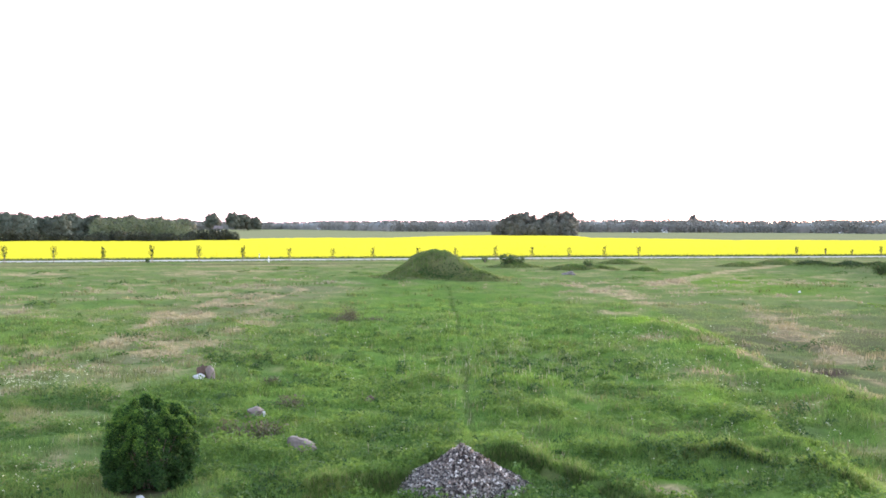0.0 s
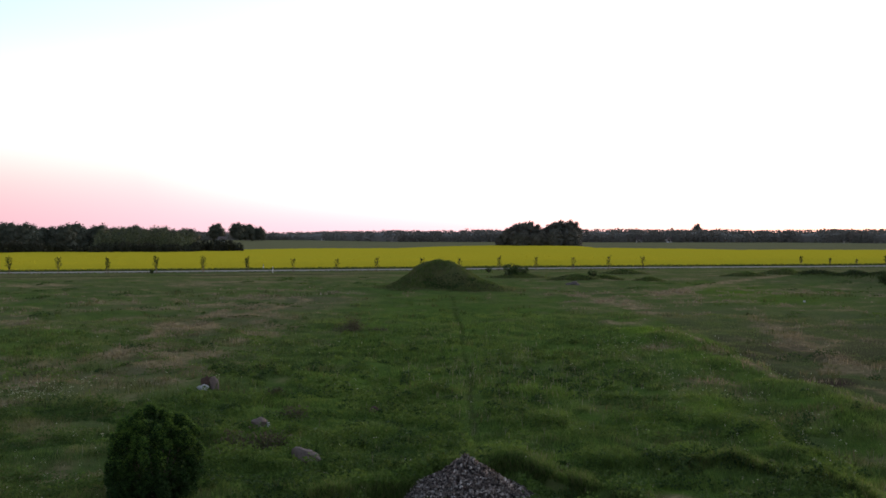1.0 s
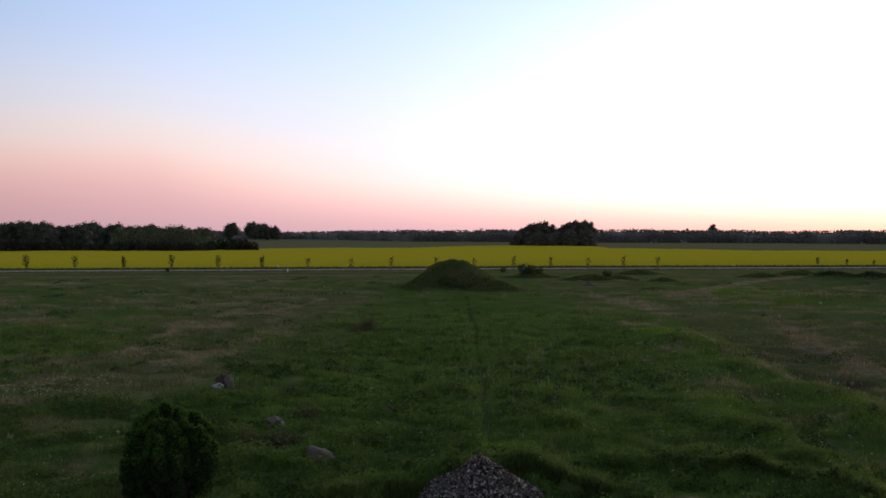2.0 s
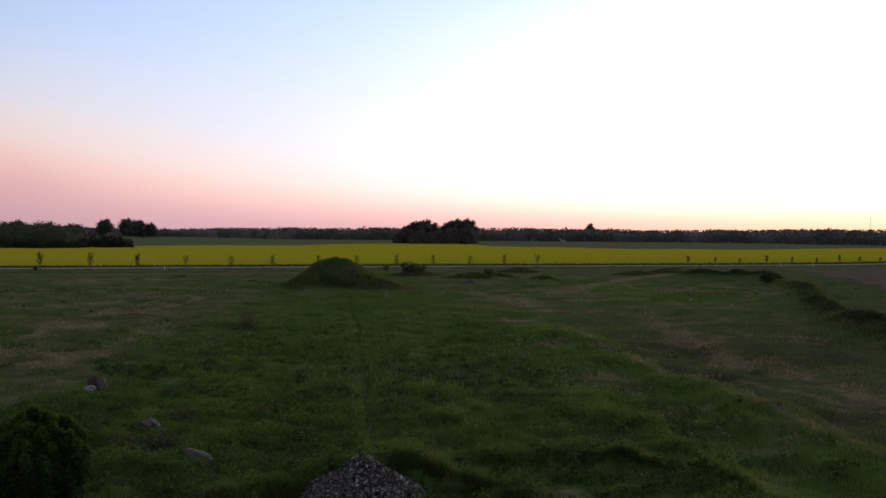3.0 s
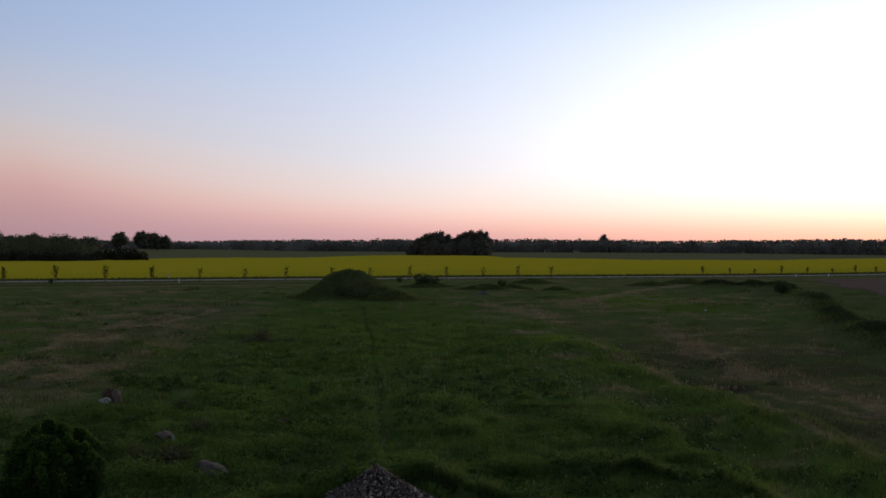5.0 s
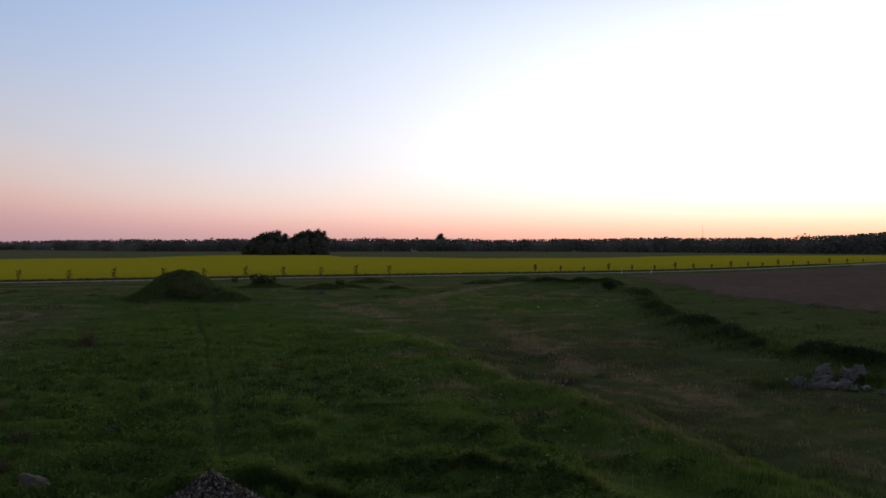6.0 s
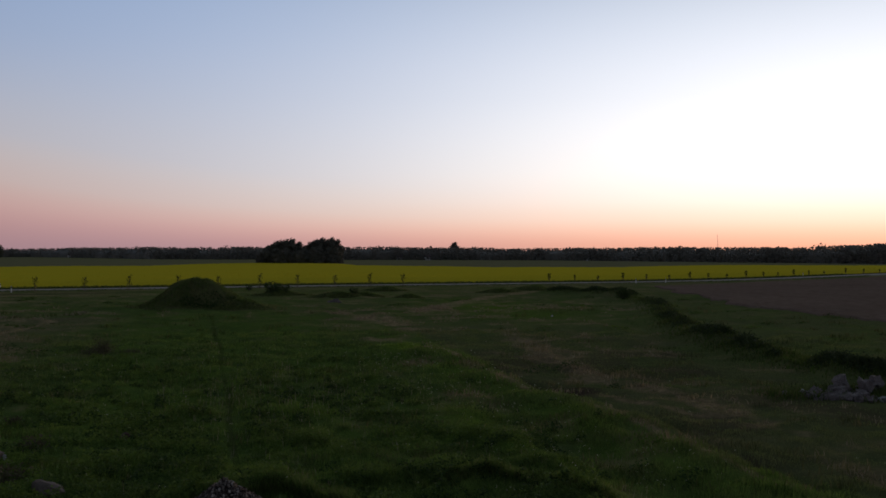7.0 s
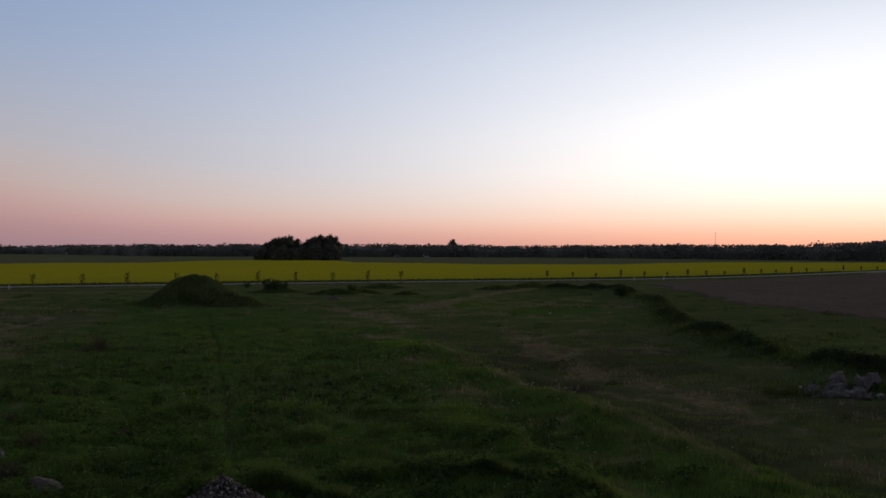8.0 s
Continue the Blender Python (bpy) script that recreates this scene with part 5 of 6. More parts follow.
def round_shrub(x, y, W, H):
    """A dense, rounded evergreen shrub with small sprays and a bare foot."""
    rng = np.random.default_rng(81)
    ob = thing("garden_shrub", x, y, float(height(np.array(x), np.array(y))), "dense rounded dark green evergreen shrub in the grass", "shrub")
    for k in range(9):
        bm = bmesh.new()
        a = k * 0.7
        e = (math.cos(a) * W * 0.3, math.sin(a) * W * 0.3, H * rng.uniform(0.55, 0.8))
        tube(bm, [(math.cos(a) * 0.12, math.sin(a) * 0.12, -0.05), (e[0] * 0.5, e[1] * 0.5, e[2] * 0.4), e], [0.05, 0.04, 0.012], 5)
        part("stem", bm, M_BARK, ob)
    L = [(0, 0, H * 0.42, W * 0.40, W * 0.40, H * 0.42)]
    for k in range(140):
        z = rng.uniform(0.03, 0.95)
        a = rng.uniform(0, math.tau)
        rad = W * 0.5 * math.sqrt(1 - ((z - 0.42) / 0.58) ** 2) * rng.uniform(0.70, 1.0)
        s = rng.uniform(0.10, 0.23) * (1 - 0.3 * z)
        L.append((math.cos(a) * rad, math.sin(a) * rad, z * H, s, s, s * 1.25))
    lob = np.array(L)
    n = 80000
    k = np.where(rng.random(n) < 0.12, 0, rng.integers(1, len(L), n))
    d = rng.normal(size=(n, 3))
    d /= np.linalg.norm(d, axis=1)[:, None]
    p = lob[k, :3] + d * lob[k, 3:] * rng.uniform(0.5, 1.1, n)[:, None]
    p[:, 2] = np.abs(p[:, 2]) + 0.02
    v, f = quads(p, rng.uniform(0.045, 0.11, n), rng, 0.4, 0.45)
    part("foliage", mesh_np("foliage", v, f, M_CONIFER), M_CONIFER, ob)
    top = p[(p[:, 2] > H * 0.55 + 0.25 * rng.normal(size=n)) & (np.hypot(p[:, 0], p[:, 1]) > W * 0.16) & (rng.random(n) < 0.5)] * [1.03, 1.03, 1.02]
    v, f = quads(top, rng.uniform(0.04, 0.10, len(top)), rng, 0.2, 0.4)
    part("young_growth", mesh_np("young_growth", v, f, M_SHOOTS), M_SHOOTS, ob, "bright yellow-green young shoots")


round_shrub(-7.72, 25.1, 2.5, 2.42)


def wild_shrub(x, y, W, H, seed, label, leaves=1500, leaf=0.16, mat=None):
    rng = np.random.default_rng(seed)
    ob = thing("wild_shrub", x, y, float(height(np.array(x), np.array(y))), label, "shrub", "wild shrubs on the meadow")
    L = []
    for k in range(10):
        bm = bmesh.new()
        a = k * 2.4
        e = (math.cos(a) * W * rng.uniform(0.1, 0.42), math.sin(a) * W * rng.uniform(0.1, 0.42), H * rng.uniform(0.45, 0.85))
        tube(bm, [(0, 0, -0.05), (e[0] * 0.6, e[1] * 0.6, e[2] * 0.55), e], [0.04, 0.03, 0.01], 4)
        part("stem", bm, M_BARK, ob)
        s = W * rng.uniform(0.12, 0.22)
        L += [(*e, s, s, s), (e[0] * 0.8, e[1] * 0.8, e[2] * 0.5, s, s, s)]
    p = crown_points(rng, leaves, L)
    p[:, 2] = np.abs(p[:, 2])
    v, f = quads(p, rng.uniform(leaf * 0.6, leaf * 1.3, leaves), rng, 0.1, 0.6)
    part("foliage", mesh_np("foliage", v, f, mat or M_WILD), mat or M_WILD, ob)


wild_shrub(10.6, 154.0, 3.4, 2.1, 90, "bushy wild shrub on a grassy hummock", 1800, 0.2)
wild_shrub(12.4, 154.5, 2.0, 1.9, 91, "small upright wild shrub beside a larger one", 900, 0.18)
wild_shrub(22.4, 148.5, 1.8, 1.3, 92, "low wild shrub on an overgrown heap", 700, 0.18)
wild_shrub(58.5, 128.0, 2.6, 1.5, 93, "dark low shrub growing on the soil bank", 1100, 0.2)
wild_shrub(-52.9, 171.5, 1.0, 0.9, 95, "small dark weed bush at the edge of the road", 300, 0.16)
wild_shrub(7.6, 200.0 - 26.0, 1.4, 1.0, 94, "small weed bush by the verge of the road", 350, 0.16)


def dead_clump(x, y, W, H, seed, n=160):
    rng = np.random.default_rng(seed)
    ob = thing("dead_weed_clump", x, y, float(height(np.array(x), np.array(y))), "clump of brown dead weed stalks among green grass", "dead weeds", "dead weed clumps")
    for k in range(26):
        bm = bmesh.new()
        a, q = rng.uniform(0, math.tau), rng.uniform(0.05, 0.5) * W
        b = (math.cos(a) * q * 0.6, math.sin(a) * q * 0.6, 0)
        h = H * rng.uniform(0.5, 1.0)
        tube(bm, [b, (b[0] * 1.3, b[1] * 1.3, h * 0.6), (b[0] * 1.8, b[1] * 1.8, h)], [0.012, 0.01, 0.005], 4)
        part("stalk", bm, M_DEADWEED, ob)
    p = np.stack([rng.normal(0, W * 0.3, n), rng.normal(0, W * 0.3, n), np.abs(rng.normal(H * 0.4, H * 0.3, n))], 1)
    v, f = quads(p, rng.uniform(0.06, 0.16, n), rng, 0, 0.5)
    part("withered_leaves", mesh_np("withered_leaves", v, f, M_DEADWEED), M_DEADWEED, ob)


dead_clump(-6.9, 70.5, 1.2, 0.95, 110, 620)
dead_clump(-7.3, 69.6, 2.2, 0.42, 111, 520)
dead_clump(-5.0, 70.0, 1.4, 0.3, 115, 220)
dead_clump(-5.9, 31.2, 1.5, 0.55, 112, 420)
dead_clump(-6.9, 30.9, 0.9, 0.6, 113, 260)
dead_clump(-5.8, 35.8, 1.0, 0.4, 114, 200)
dead_clump(-7.5, 41.8, 0.7, 0.3, 116, 150)


# ---------------- grass, weeds and flowers ----------------
def sector(rng, n, r0, r1, a0=-31.0, a1=46.0):
    a = np.radians(rng.uniform(a0, a1, n))
    r = np.sqrt(rng.uniform(r0 * r0, r1 * r1, n))
    return r * np.sin(a), r * np.cos(a)


def clear(x, y):
    """Where grass grows: off the road, the gravel, the ploughed soil and the stones."""
    ok = (y < road_y(x) - 6.6) & (np.hypot((x - 0.52) / 1.75, (y - 25.7) / 1.6) > 1.0)
    for bx, by, br in ((-7.72, 24.8, 1.0), (-4.35, 29.45, 0.62), (-6.7, 34.2, 0.45), (-10.7, 42.8, 0.6), (-7.6, 23.7, 0.3)):
        ok &= np.hypot(x - bx, y - by) > br
    return ok & ~((x > 66.5 + 0.24 * np.clip(y - 112, 0, 90)) & (y > 81.5 - 0.12 * (x - 74)))


def build_grass(name, n, r0, r1, h, w, seed, a0=-31.0, a1=46.0, mat=None):
    rng = np.random.default_rng(seed)
    x, y = sector(rng, n, r0, r1, a0, a1)
    lumps = fbm(x, y, 1.1, 51, 2)
    drift = fbm(x, y, 5.0, 52, 2)
    soil = soil_and_shade(x, y)
    keep = clear(x, y) & (rng.random(n) > 0.75 * soil) & (rng.random(n) < np.clip(0.75 + 1.0 * lumps + 0.3 * drift, 0.4, 1.0))
    x, y, lumps, drift = x[keep], y[keep], lumps[keep], drift[keep]
    dry = np.clip(dryness(x, y) * (0.75 + 0.8 * fbm(x, y, 0.8, 60, 2)) + rng.normal(0, 0.06 + 0.22 * dryness(x, y), len(x)), 0, 1)
    hh = h * np.clip(0.72 + 0.55 * lumps + 0.3 * drift, 0.25, 1.7) * rng.uniform(0.55, 1.25, len(x)) * (1 - 0.4 * dry)
    hh *= 1 - 0.4 * smooth01(x - cut_x(y), 0.5, 2.0) * (1 - smooth01(x, 33, 37)) * (1 - smooth01(y, 65, 85))
    d, _ = along(x, y, PATH)
    hh *= 1 - (0.58 + 0.17 * smooth01(y, 42, 66)) * np.exp(-(d / 0.17) ** 2) * np.clip(0.7 + 1.2 * fbm(x, y, 2.2, 13), 0, 1)
    for line in (RIM, RIM_B):
        _, q, ends = scarp(x, y, line, 1.0, 1.0)
        hh *= 1 - 0.5 * ends * smooth01(q, -1.1, -0.5) * (1 - smooth01(q, -0.15, 0.05))
    v, f, dr = blades(x, y, height(x, y) - 0.02, hh, w * rng.uniform(0.6, 1.3, len(x)), dry, rng, 0.7)
    me = mesh_np(name, v, f, mat or M_GRASS, {"dry": dr, "dull": np.repeat(dullness(x, y), 5), "lush": np.repeat(lushness(x, y), 5)})
    tagged(new(name, me), "uneven green meadow grass with straw-coloured blades", "grass", kind="stuff")


build_grass("meadow_grass", 195000, 19, 42, 0.24, 0.024, 1)
build_grass("meadow_grass", 160000, 42, 85, 0.20, 0.05, 2, mat=M_MIDGRASS)
build_grass("meadow_grass", 76000, 85, 200, 0.14, 0.09, 3, mat=M_FARGRASS)
build_grass("meadow_grass", 14000, 3, 19, 0.2, 0.03, 6, -75, 75)


def build_weeds():
    rng = np.random.default_rng(4)
    for n, r0, r1, least, lo, hi, k in ((32000, 20, 42, -0.3, 0.05, 0.14, 7), (17000, 42, 74, 0.05, 0.08, 0.18, 6)):
        x, y = sector(rng, n, r0, r1)
        keep = clear(x, y) & (np.hypot(x + 8.3, y - 23.0) > 2.6) & (fbm(x, y, 3.0, 55, 2) + 0.6 * fbm(x, y, 0.9, 56, 2) > least) & (dryness(x, y) < 0.45)
        keep &= (x < 11.0 + 2.0 * fbm(x, y, 2.5, 83, 2)) & (along(x, y, PATH)[0] > 0.45)
        for line in (RIM, RIM_B):
            _, q, ends = scarp(x, y, line, 1.0, 1.0)
            keep &= ~((ends > 0.2) & (q > -1.3) & (q < 0.0))
        x, y = x[keep], y[keep]
        cx, cy = np.repeat(x, k) + rng.normal(0, 0.13, len(x) * k), np.repeat(y, k) + rng.normal(0, 0.13, len(x) * k)
        z = height(cx, cy) + np.repeat((0.10 + 0.34 * rng.random(len(x)) ** 1.6) * np.clip(0.65 + 1.0 * fbm(x, y, 1.1, 51, 2), 0.2, 1.7), k) * rng.uniform(0.4, 1.1, len(cx))
        lush = (fbm(cx, cy, 4.5, 58, 2) + 0.9 * fbm(cx, cy, 0.9, 59, 1)) > 0.05
        for pick, mat, what in ((lush, M_LUSH, "bright green broad-leaved weeds between the grass"), (~lush, M_WEED, "deep green broad-leaved weeds between the grass")):
            v, f = quads(np.stack([cx, cy, z], 1)[pick], rng.uniform(lo, hi, pick.sum()), rng, 0.6, 0.6)
            tagged(new("weed_leaves", mesh_np("weed_leaves", v, f, mat)), what, "weeds", kind="stuff")
    n = 900
    x, y = sector(rng, n, 18, 70)
    m = 210
    x[:m], y[:m] = rng.normal(-17.8, 1.7, m), rng.normal(41.0, 1.8, m)
    x[m:m + 60], y[m:m + 60] = rng.normal(-10.8, 1.6, 60), rng.normal(27.5, 2.2, 60)
    x[m + 60:m + 330], y[m + 60:m + 330] = rng.uniform(8.5, 16, 270), rng.uniform(25, 62, 270)
    keep = clear(x, y) & ((fbm(x, y, 6.0, 57, 2) > 0.0) | (np.arange(n) < m + 330))
    x, y = x[keep], y[keep]
    z = height(x, y)
    h = rng.uniform(0.25, 0.5, len(x))
    k = 3
    p = np.stack([np.repeat(x, k) + rng.normal(0, 0.05, len(x) * k), np.repeat(y, k) + rng.normal(0, 0.05, len(x) * k), np.repeat(z + h, k) + rng.normal(0, 0.03, len(x) * k)], 1)
    v, f = quads(p, rng.uniform(0.02, 0.06, len(p)) * np.repeat(0.7 + 0.008 * y, k), rng, 0.3, 0.9)
    ob = tagged(new("wild_flowers", mesh_np("wild_flowers", v, f, M_PETAL)), "scattered whitish flower heads above the meadow grass", "wild flowers", kind="stuff")
    v, f, dr = blades(x, y, z, h, 0.015, np.full(len(x), 0.2), rng, 0.1)
    tagged(part("stalks", mesh_np("stalks", v, f, M_GRASS, {"dry": dr}), M_GRASS, ob), kind="stuff")


build_weeds()


def build_clumps():
    """Low leafy clumps of weeds that stand out of the sward, deep green (with shade in the colour) or fresh, and single
    larger ones in the open meadow.
    """
    rng = np.random.default_rng(24)
    n = 7000
    x, y = sector(rng, n, 24, 90)
    green = fbm(x, y, 7.0, 101, 2) + 0.5 * fbm(x, y, 2.0, 102, 2) + 0.25 - 0.9 * dullness(x, y) - dryness(x, y)
    keep = clear(x, y) & (green > 0) & (np.hypot(x + 7.7, y - 24.6) > 2.3) & ((x < 9.5 + 0.05 * np.clip(y - 40, 0, 40) + rng.normal(0, 1.8, n)) | ((x < cut_x(y) - 0.5) & (rng.random(n) < 0.35))) & (along(x, y, PATH)[0] > 0.7) & (rng.random(n) < 0.75 - 0.62 * smooth01(y, 38, 72))
    x, y = x[keep], y[keep]
    w = rng.uniform(0.12, 0.40, len(x)) * (1 + 0.004 * y) * np.where(y < 42, 1.25, 1.0)
    h = rng.uniform(0.14, 0.36, len(x)) * np.where(y < 42, 1.25, 1.0)
    fx, fy = sector(rng, 330, 70, 155)
    keep = clear(fx, fy) & (np.abs(fx - 3) > 9) & (fbm(fx, fy, 12.0, 103, 2) > -0.1)
    fx, fy = fx[keep], fy[keep]
    x, y = np.concatenate([x, fx]), np.concatenate([y, fy])
    w, h = np.concatenate([w, rng.uniform(0.3, 1.5, len(fx))]), np.concatenate([h, rng.uniform(0.06, 0.15, len(fx))])
    big = np.array([(-27.5, 89, 1.8, 0.5), (-35, 82.5, 1.2, 0.4), (-36, 110, 3.0, 0.5), (-19.4, 93, 1.4, 0.4), (-13.7, 75, 1.3, 0.35), (-11.7, 50, 0.6, 0.35), (-15.5, 38.7, 1.2, 0.4), (-18.8, 58.5, 1.0, 0.35),
                    (19.3, 54, 1.0, 0.45), (21.5, 55, 0.9, 0.35), (24, 53, 0.5, 0.35), (21, 47, 0.5, 0.35), (6.6, 26.3, 0.75, 0.6), (-4.2, 59, 0.9, 0.3), (-7.0, 59.5, 0.8, 0.3), (-5.9, 41, 1.1, 0.4), (8.0, 62, 1.6, 0.35)])
    x, y, w, h = (np.concatenate([a, b]) for a, b in zip((x, y, w, h), big.T))
    named = np.arange(len(x)) >= len(x) - len(big)
    deep = (rng.random(len(x)) < 0.62 - 0.4 * lushness(x, y)) | named
    far = deep & (y > 46 + 14 * rng.random(len(x))) & ~named
    deep &= ~far
    for pick, mat, what in ((deep, M_SHADEWEED, "low clumps of leafy weeds, deep green and darkened for shade"), (far, M_WEED, "low ragged clumps of leafy weeds in the open meadow"), (~deep & ~far, M_LUSH, "low fresh green clumps of leafy weeds in the meadow")):
        px, py, pw, ph = x[pick], y[pick], w[pick], h[pick]
        k = np.clip(26 + 90 * pw + 60 * pw * pw, 0, 260).astype(int)
        i = np.repeat(np.arange(len(px)), k)
        a, t = rng.uniform(0, math.tau, len(i)), np.sqrt(rng.random(len(i)))
        cx, cy = px[i] + np.cos(a) * t * pw[i], py[i] + np.sin(a) * t * pw[i] * 0.75
        thin = (py[i] < 62) | (fbm(cx, cy, 0.9, 104, 2) > -0.05)
        i, t, cx, cy = i[thin], t[thin], cx[thin], cy[thin]
        cz = height(cx, cy) + ph[i] * (1 - t ** 2) * rng.uniform(0.35, 1.05, len(i)) + 0.03
        v, f = quads(np.stack([cx, cy, cz], 1), rng.uniform(0.05, 0.13, len(i)) * (0.8 + 0.008 * cy), rng, 0.5, 0.6)
        tagged(new("weed_clumps", mesh_np("weed_clumps", v, f, mat)), what, "weeds", kind="stuff")


def build_tussocks():
    """Ranker clumps of grass that stand out of the sward."""
    rng = np.random.default_rng(14)
    n = 4800
    x, y = sector(rng, n, 18, 120)
    keep = clear(x, y) & (rng.random(n) < (0.35 + 0.9 * np.clip(fbm(x, y, 8.0, 71, 2), 0, 1)) * (1 - 0.92 * smooth01(y, 45, 75)) * (1 - 0.5 * stripped(x, y)))
    x, y = x[keep], y[keep]
    k = 22
    far = np.repeat(np.hypot(x, y), k)
    size = np.repeat(rng.uniform(0.12, 0.42, len(x)) * (1 + 0.006 * np.hypot(x, y)), k)
    cx, cy = np.repeat(x, k) + rng.normal(0, 1, len(x) * k) * size * 1.3, np.repeat(y, k) + rng.normal(0, 1, len(x) * k) * size * 0.8
    dry = np.clip(np.repeat(dryness(x, y) * 0.8 + rng.normal(0, 0.1, len(x)), k) + rng.normal(0, 0.08, len(cx)), 0, 1)
    h = (0.16 + 0.42 * size) * rng.uniform(0.6, 1.25, len(cx))
    v, f, dr = blades(cx, cy, height(cx, cy) - 0.02, h, 0.016 + far * 0.0007, dry, rng, 0.8)
    tagged(new("grass_tussocks", mesh_np("grass_tussocks", v, f, M_RANKGRASS, {"dry": dr, "dull": np.repeat(dullness(cx, cy), 5), "lush": np.repeat(0.5 * lushness(cx, cy), 5)})), "dark rank tussocks rising out of the meadow grass", "grass", kind="stuff")


def build_bank_weeds():
    """Tall dark weeds on the soil bank, and growth along the earth rim with the shade of its face painted in."""
    rng = np.random.default_rng(15)
    # darkened blades paint the shade on the rims' near faces
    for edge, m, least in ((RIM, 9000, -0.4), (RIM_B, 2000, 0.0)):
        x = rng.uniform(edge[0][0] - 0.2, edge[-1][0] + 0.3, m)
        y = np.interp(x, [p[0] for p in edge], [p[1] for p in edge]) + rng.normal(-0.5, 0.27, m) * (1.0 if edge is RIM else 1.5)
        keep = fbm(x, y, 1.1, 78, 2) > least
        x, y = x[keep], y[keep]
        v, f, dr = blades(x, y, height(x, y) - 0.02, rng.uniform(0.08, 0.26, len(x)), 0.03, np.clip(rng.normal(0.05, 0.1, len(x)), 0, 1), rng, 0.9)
        tagged(new("rim_grass", mesh_np("rim_grass", v, f, M_RIMGRASS, {"dry": dr})), "grass hanging over the cut earth rim, painted dark for shade", "grass", kind="stuff")
    # dark leaves add to the painted shade on the second rim's face
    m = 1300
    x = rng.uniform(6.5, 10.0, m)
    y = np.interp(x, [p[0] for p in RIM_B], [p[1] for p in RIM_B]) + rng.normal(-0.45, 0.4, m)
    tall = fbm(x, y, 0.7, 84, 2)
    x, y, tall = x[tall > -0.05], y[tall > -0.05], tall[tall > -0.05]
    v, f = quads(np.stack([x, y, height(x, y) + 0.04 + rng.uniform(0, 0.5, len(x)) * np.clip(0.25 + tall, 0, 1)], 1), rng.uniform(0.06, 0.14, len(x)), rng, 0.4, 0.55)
    tagged(new("rim_weeds", mesh_np("rim_weeds", v, f, M_SHADEWEED)), "bushy weeds down the face of the rim, painted dark for shade", "weeds", kind="stuff")
    for edge, m in ((RIM, 7000), (RIM_B, 4200)):
        x = rng.uniform(edge[0][0] - 0.5, edge[-1][0] + 0.4, m)
        y = np.interp(x, [p[0] for p in edge], [p[1] for p in edge]) + np.abs(rng.normal(0, 0.5, m)) - 0.25
        v, f, dr = blades(x, y, height(x, y) - 0.03, rng.uniform(0.1, 0.34, m) * np.clip(0.75 + 1.1 * fbm(x, y, 0.8, 79, 2), 0.15, 2), 0.03, np.clip(rng.normal(0.10, 0.14, m), 0, 1), rng, 0.7)
        tagged(new("rim_grass", mesh_np("rim_grass", v, f, M_LUSHGRASS, {"dry": dr})), "tall yellowish-green grass along the top of the earth rim", "grass", kind="stuff")
    for edge, m in ((RIM, 3600), (RIM_B, 4200)):
        x = rng.uniform(edge[0][0] - 0.3, edge[-1][0] + 0.4, m)
        y = np.interp(x, [p[0] for p in edge], [p[1] for p in edge]) + np.abs(rng.normal(0, 0.55, m)) - 0.1
        tall = np.clip(0.3 + 0.9 * fbm(x, y, 0.8, 81, 2), 0, 1)
        pick = tall > 0.12
        x, y, tall = x[pick], y[pick], tall[pick]
        v, f = quads(np.stack([x, y, height(x, y) + 0.06 + 0.42 * tall * rng.random(len(x))], 1), rng.uniform(0.07, 0.17, len(x)), rng, 0.4, 0.5)
        tagged(new("rim_weeds", mesh_np("rim_weeds", v, f, M_LUSH)), "bushy bright green weeds on the crest of the rim", "weeds", kind="stuff")
    n = 62000
    line = np.array(BANK)
    t = rng.random(n) * (len(line) - 1)
    i = np.minimum(t.astype(int), len(line) - 2)
    p = line[i] + (line[i + 1] - line[i]) * (t - i)[:, None] + rng.normal(0, 0.58, (n, 2))
    x, y = p[:, 0], p[:, 1]
    keep = humps(y) + 0.45 * fbm(x, y, 2.4, 73, 2) > 0.34
    x, y = x[keep], y[keep]
    z = height(x, y) + np.abs(rng.normal(0.14, 0.2, len(x))) * (0.7 + 0.6 * fbm(x, y, 3.0, 74))
    v, f = quads(np.stack([x, y, z], 1), rng.uniform(0.10, 0.22, len(x)), rng, 0.3, 0.6)
    n = 11000
    t = rng.random(n) * (len(line) - 1)
    i = np.minimum(t.astype(int), len(line) - 2)
    p = line[i] + (line[i + 1] - line[i]) * (t - i)[:, None] + rng.normal(0, 1.15, (n, 2))
    bv, bf, dr = blades(p[:, 0], p[:, 1], height(p[:, 0], p[:, 1]) - 0.03, rng.uniform(0.12, 0.42, n), 0.09, np.clip(rng.normal(0.05, 0.1, n), 0, 1), rng, 0.7)
    tagged(new("bank_grass", mesh_np("bank_grass", bv, bf, M_RANKGRASS, {"dry": dr})), "rank dark grass along the foot of the bank", "grass", kind="stuff")
    tagged(new("bank_weeds", mesh_np("bank_weeds", v, f, M_BANKWEED)), "tall dark weeds covering the long soil bank", "weeds", kind="stuff")


# darkened for the shade on the rim face; also the footpath's own dark green
M_RIMGRASS = mat_grass("rim_shade_path_grass", 0.60)
build_clumps()
build_tussocks()
build_bank_weeds()


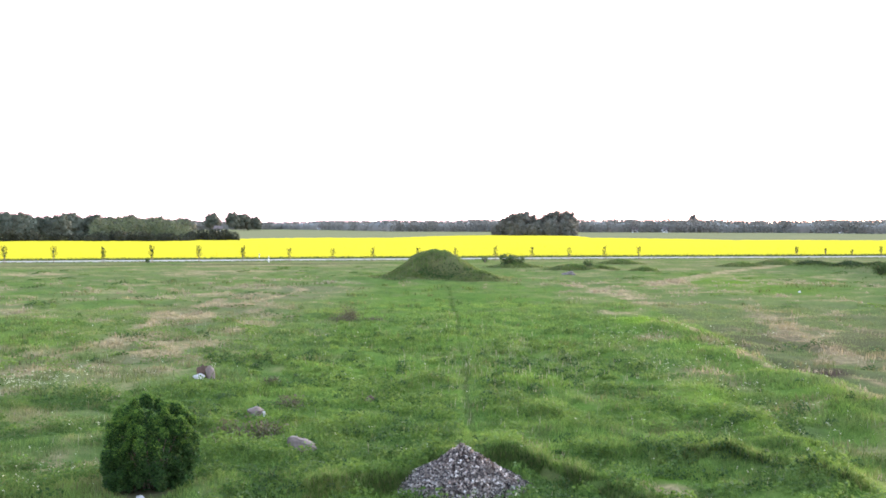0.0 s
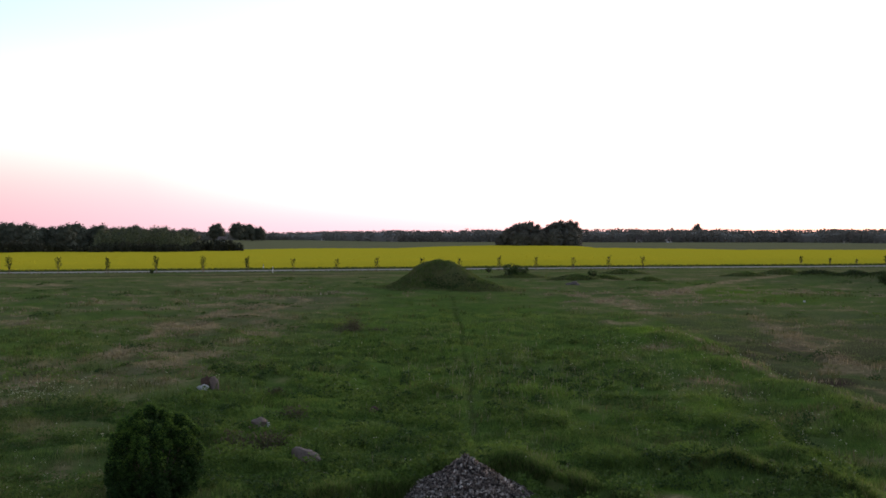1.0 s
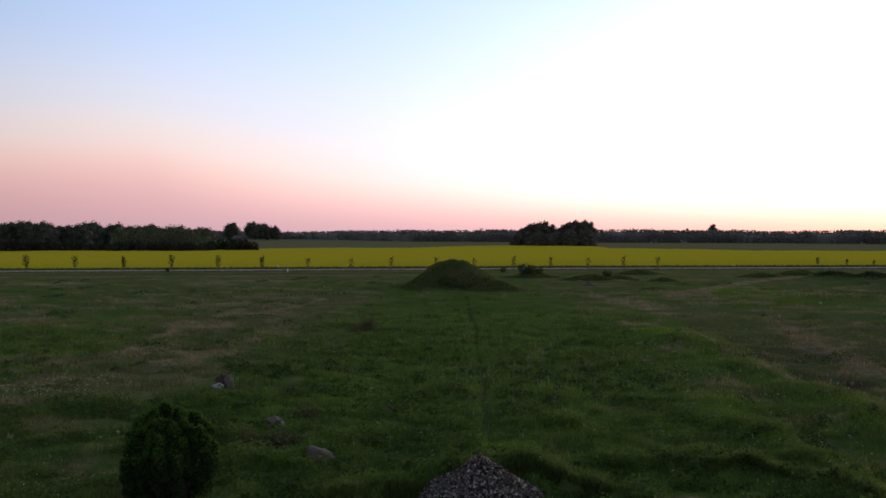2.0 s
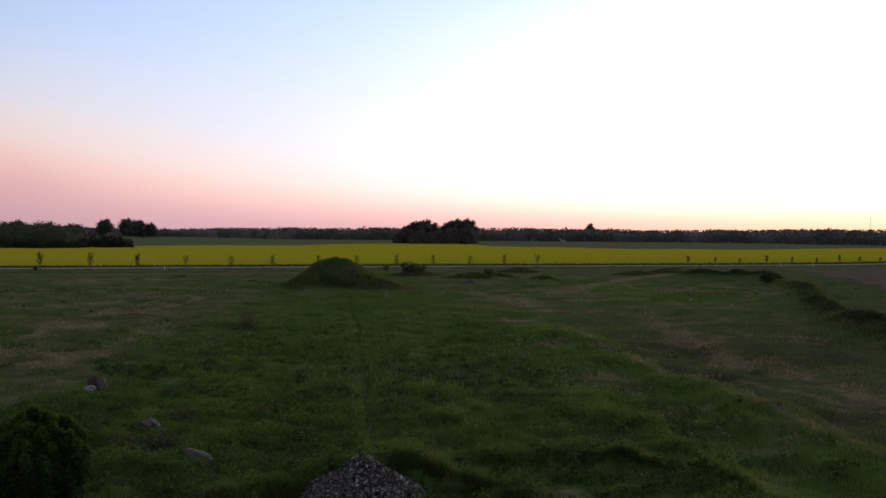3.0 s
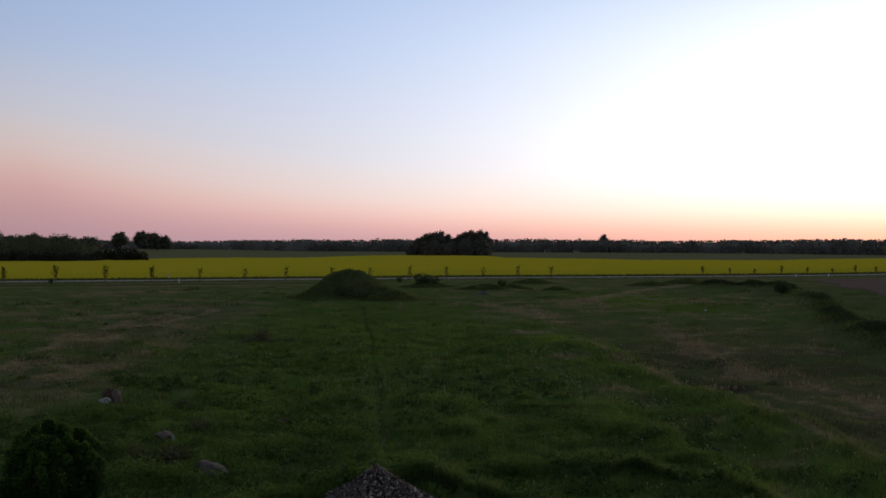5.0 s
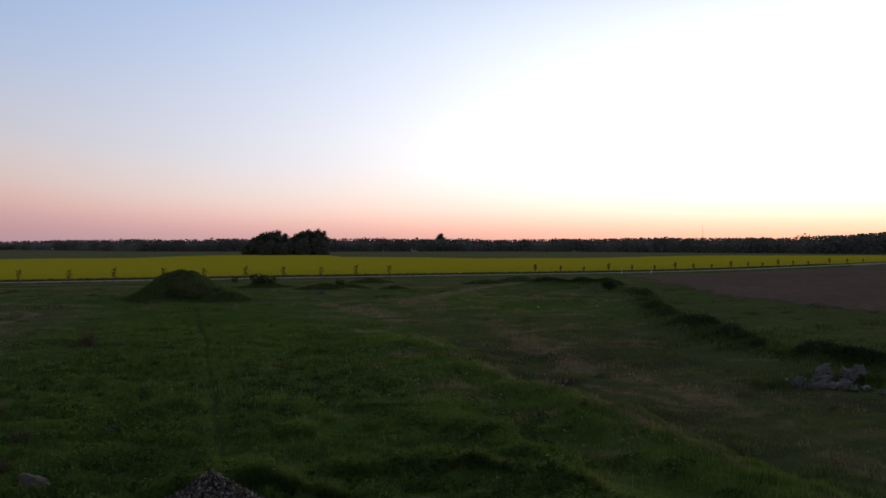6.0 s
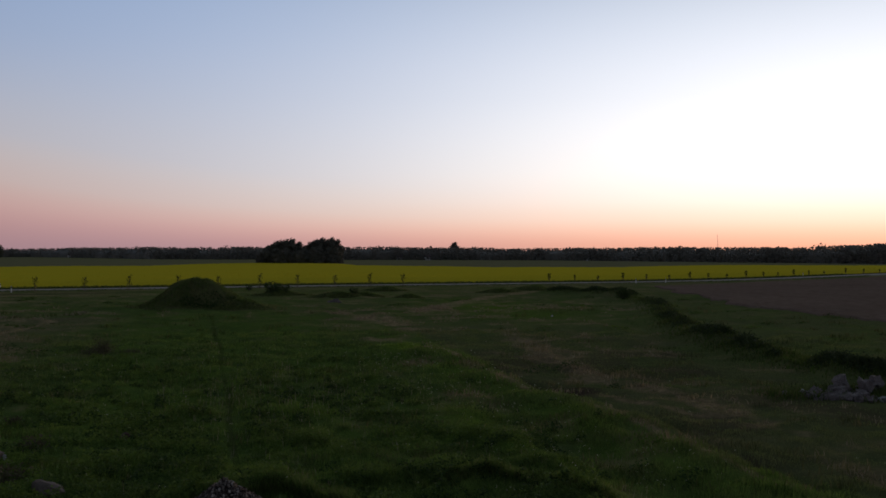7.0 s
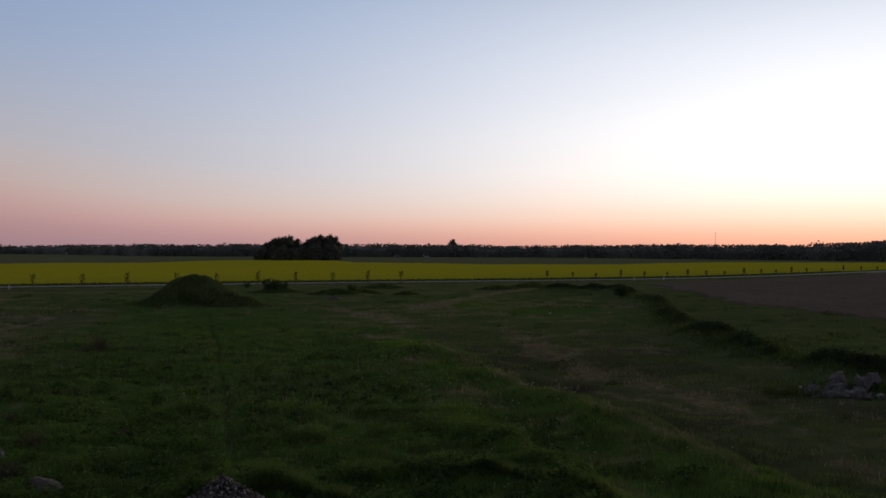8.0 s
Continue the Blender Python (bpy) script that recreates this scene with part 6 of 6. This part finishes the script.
def build_heap_grass():
    """Dark grass growing between the heaped fieldstones."""
    rng = np.random.default_rng(33)
    n = 1800
    u = rng.random(n)
    x, y = 27.2 + 6.4 * u + rng.normal(0, 0.4, n), 42.3 - 1.6 * u + rng.normal(0, 0.9, n)
    v, f, dr = blades(x, y, height(x, y) - 0.02, rng.uniform(0.15, 0.45, n), 0.05, np.clip(rng.normal(0.1, 0.12, n), 0, 1), rng, 0.8)
    tagged(new("heap_grass", mesh_np("heap_grass", v, f, M_RANKGRASS, {"dry": dr})), "dark rank grass growing between heaped fieldstones", "grass", kind="stuff")


build_heap_grass()


M_SEED = mat_leaves("seed_heads", (0.175, 0.185, 0.092), (0.330, 0.320, 0.190), 0.4)


def build_stalks():
    """Pale seeding stalks standing singly above the sward."""
    rng = np.random.default_rng(18)
    n = 9000
    x, y = sector(rng, n, 19, 70)
    x[:900], y[:900] = rng.normal(3.6, 3.2, 900), rng.normal(45.5, 6.0, 900)
    keep = clear(x, y) & (rng.random(n) < 0.10 + 0.6 * (np.arange(n) < 900) + 0.8 * np.clip(dryness(x, y) - 0.15, 0, 1)) & (x < cut_x(y) - 1.5)
    x, y = x[keep], y[keep]
    v, f, dr = blades(x, y, height(x, y), rng.uniform(0.2, 0.45, len(x)), 0.010 + 0.00035 * np.hypot(x, y), np.clip(rng.normal(0.75, 0.2, len(x)), 0, 1), rng, 0.35)
    tagged(new("seed_stalks", mesh_np("seed_stalks", v, f, M_SEED, {"dry": dr})), "pale seeding grass stalks above the meadow", "grass", kind="stuff")


build_stalks()


def build_straw():
    """Tufts of bleached grass that fleck the dry patches and streaks."""
    rng = np.random.default_rng(37)
    n = 80000
    x, y = sector(rng, n, 26, 125)
    k = fbm(x, y * 0.6, 0.9, 62, 2)
    keep = clear(x, y) & (rng.random(n) < 1.5 * (dryness(x, y) - 0.16) * smooth01(k, -0.05, 0.45))
    x, y = np.repeat(x[keep], 4), np.repeat(y[keep], 4)
    x, y = x + rng.normal(0, 0.16, len(x)), y + rng.normal(0, 0.10, len(x))
    r = np.hypot(x, y)
    v, f, dr = blades(x, y, height(x, y) - 0.01, rng.uniform(0.08, 0.30, len(x)), 0.013 + 0.0006 * r, np.clip(rng.normal(0.95, 0.12, len(x)), 0, 1), rng, 0.9)
    tagged(new("straw_tufts", mesh_np("straw_tufts", v, f, M_STRAW, {"dry": dr})), "bleached straw-coloured tufts on dry patches of the meadow", "grass", kind="stuff")


M_STRAW = mat_leaves("bleached_grass", (0.190, 0.160, 0.095), (0.340, 0.290, 0.185), 0.4)
build_straw()


def build_lush():
    """Fresh bright grass on the low embankment and on the hummocks near the gravel, and trodden dark grass along the path."""
    rng = np.random.default_rng(19)
    n = 27000
    y = 20 + 44 * rng.random(n) ** 0.8
    x = cut_x(y) - 0.6 - np.abs(rng.normal(0.0, 1.8, n)) + rng.normal(0, 0.5, n)
    m = 12000
    x[:m], y[:m] = rng.normal(8.4, 1.9, m), rng.normal(29.2, 1.5, m)
    m2 = m + 7000
    x[m:m2], y[m:m2] = rng.normal(3.4, 1.6, m2 - m), rng.normal(28.8, 1.2, m2 - m)
    keep = (fbm(x, y, 2.2, 82, 2) > -0.1) & clear(x, y)
    for line in (RIM, RIM_B):
        _, q, ends = scarp(x, y, line, 1.0, 1.0)
        keep &= ~((ends > 0.2) & (q > -1.2) & (q < 0.0))
    x, y = x[keep], y[keep]
    v, f, dr = blades(x, y, height(x, y) - 0.02, rng.uniform(0.10, 0.24, len(x)), 0.02 + 0.0006 * np.hypot(x, y), np.clip(rng.normal(0.03, 0.08, len(x)), 0, 1), rng, 0.8)
    tagged(new("lush_grass", mesh_np("lush_grass", v, f, M_LUSHGRASS, {"dry": dr})), "fresh bright green grass on low banks and hummocks", "grass", kind="stuff")
    n = 2600
    t = rng.random(n) ** 0.7
    y = 34 + 71 * t
    x = np.interp(y, [p[1] for p in PATH[::-1]], [p[0] for p in PATH[::-1]]) + rng.normal(0, 0.08, n)
    v, f, dr = blades(x, y, height(x, y) - 0.02, rng.uniform(0.05, 0.13, n), 0.015 + 0.0004 * y, np.zeros(n), rng, 1.0)
    tagged(new("trodden_grass", mesh_np("trodden_grass", v, f, M_RIMGRASS, {"dry": dr})), "short dark trodden grass along a narrow footpath", "grass", kind="stuff")


build_lush()
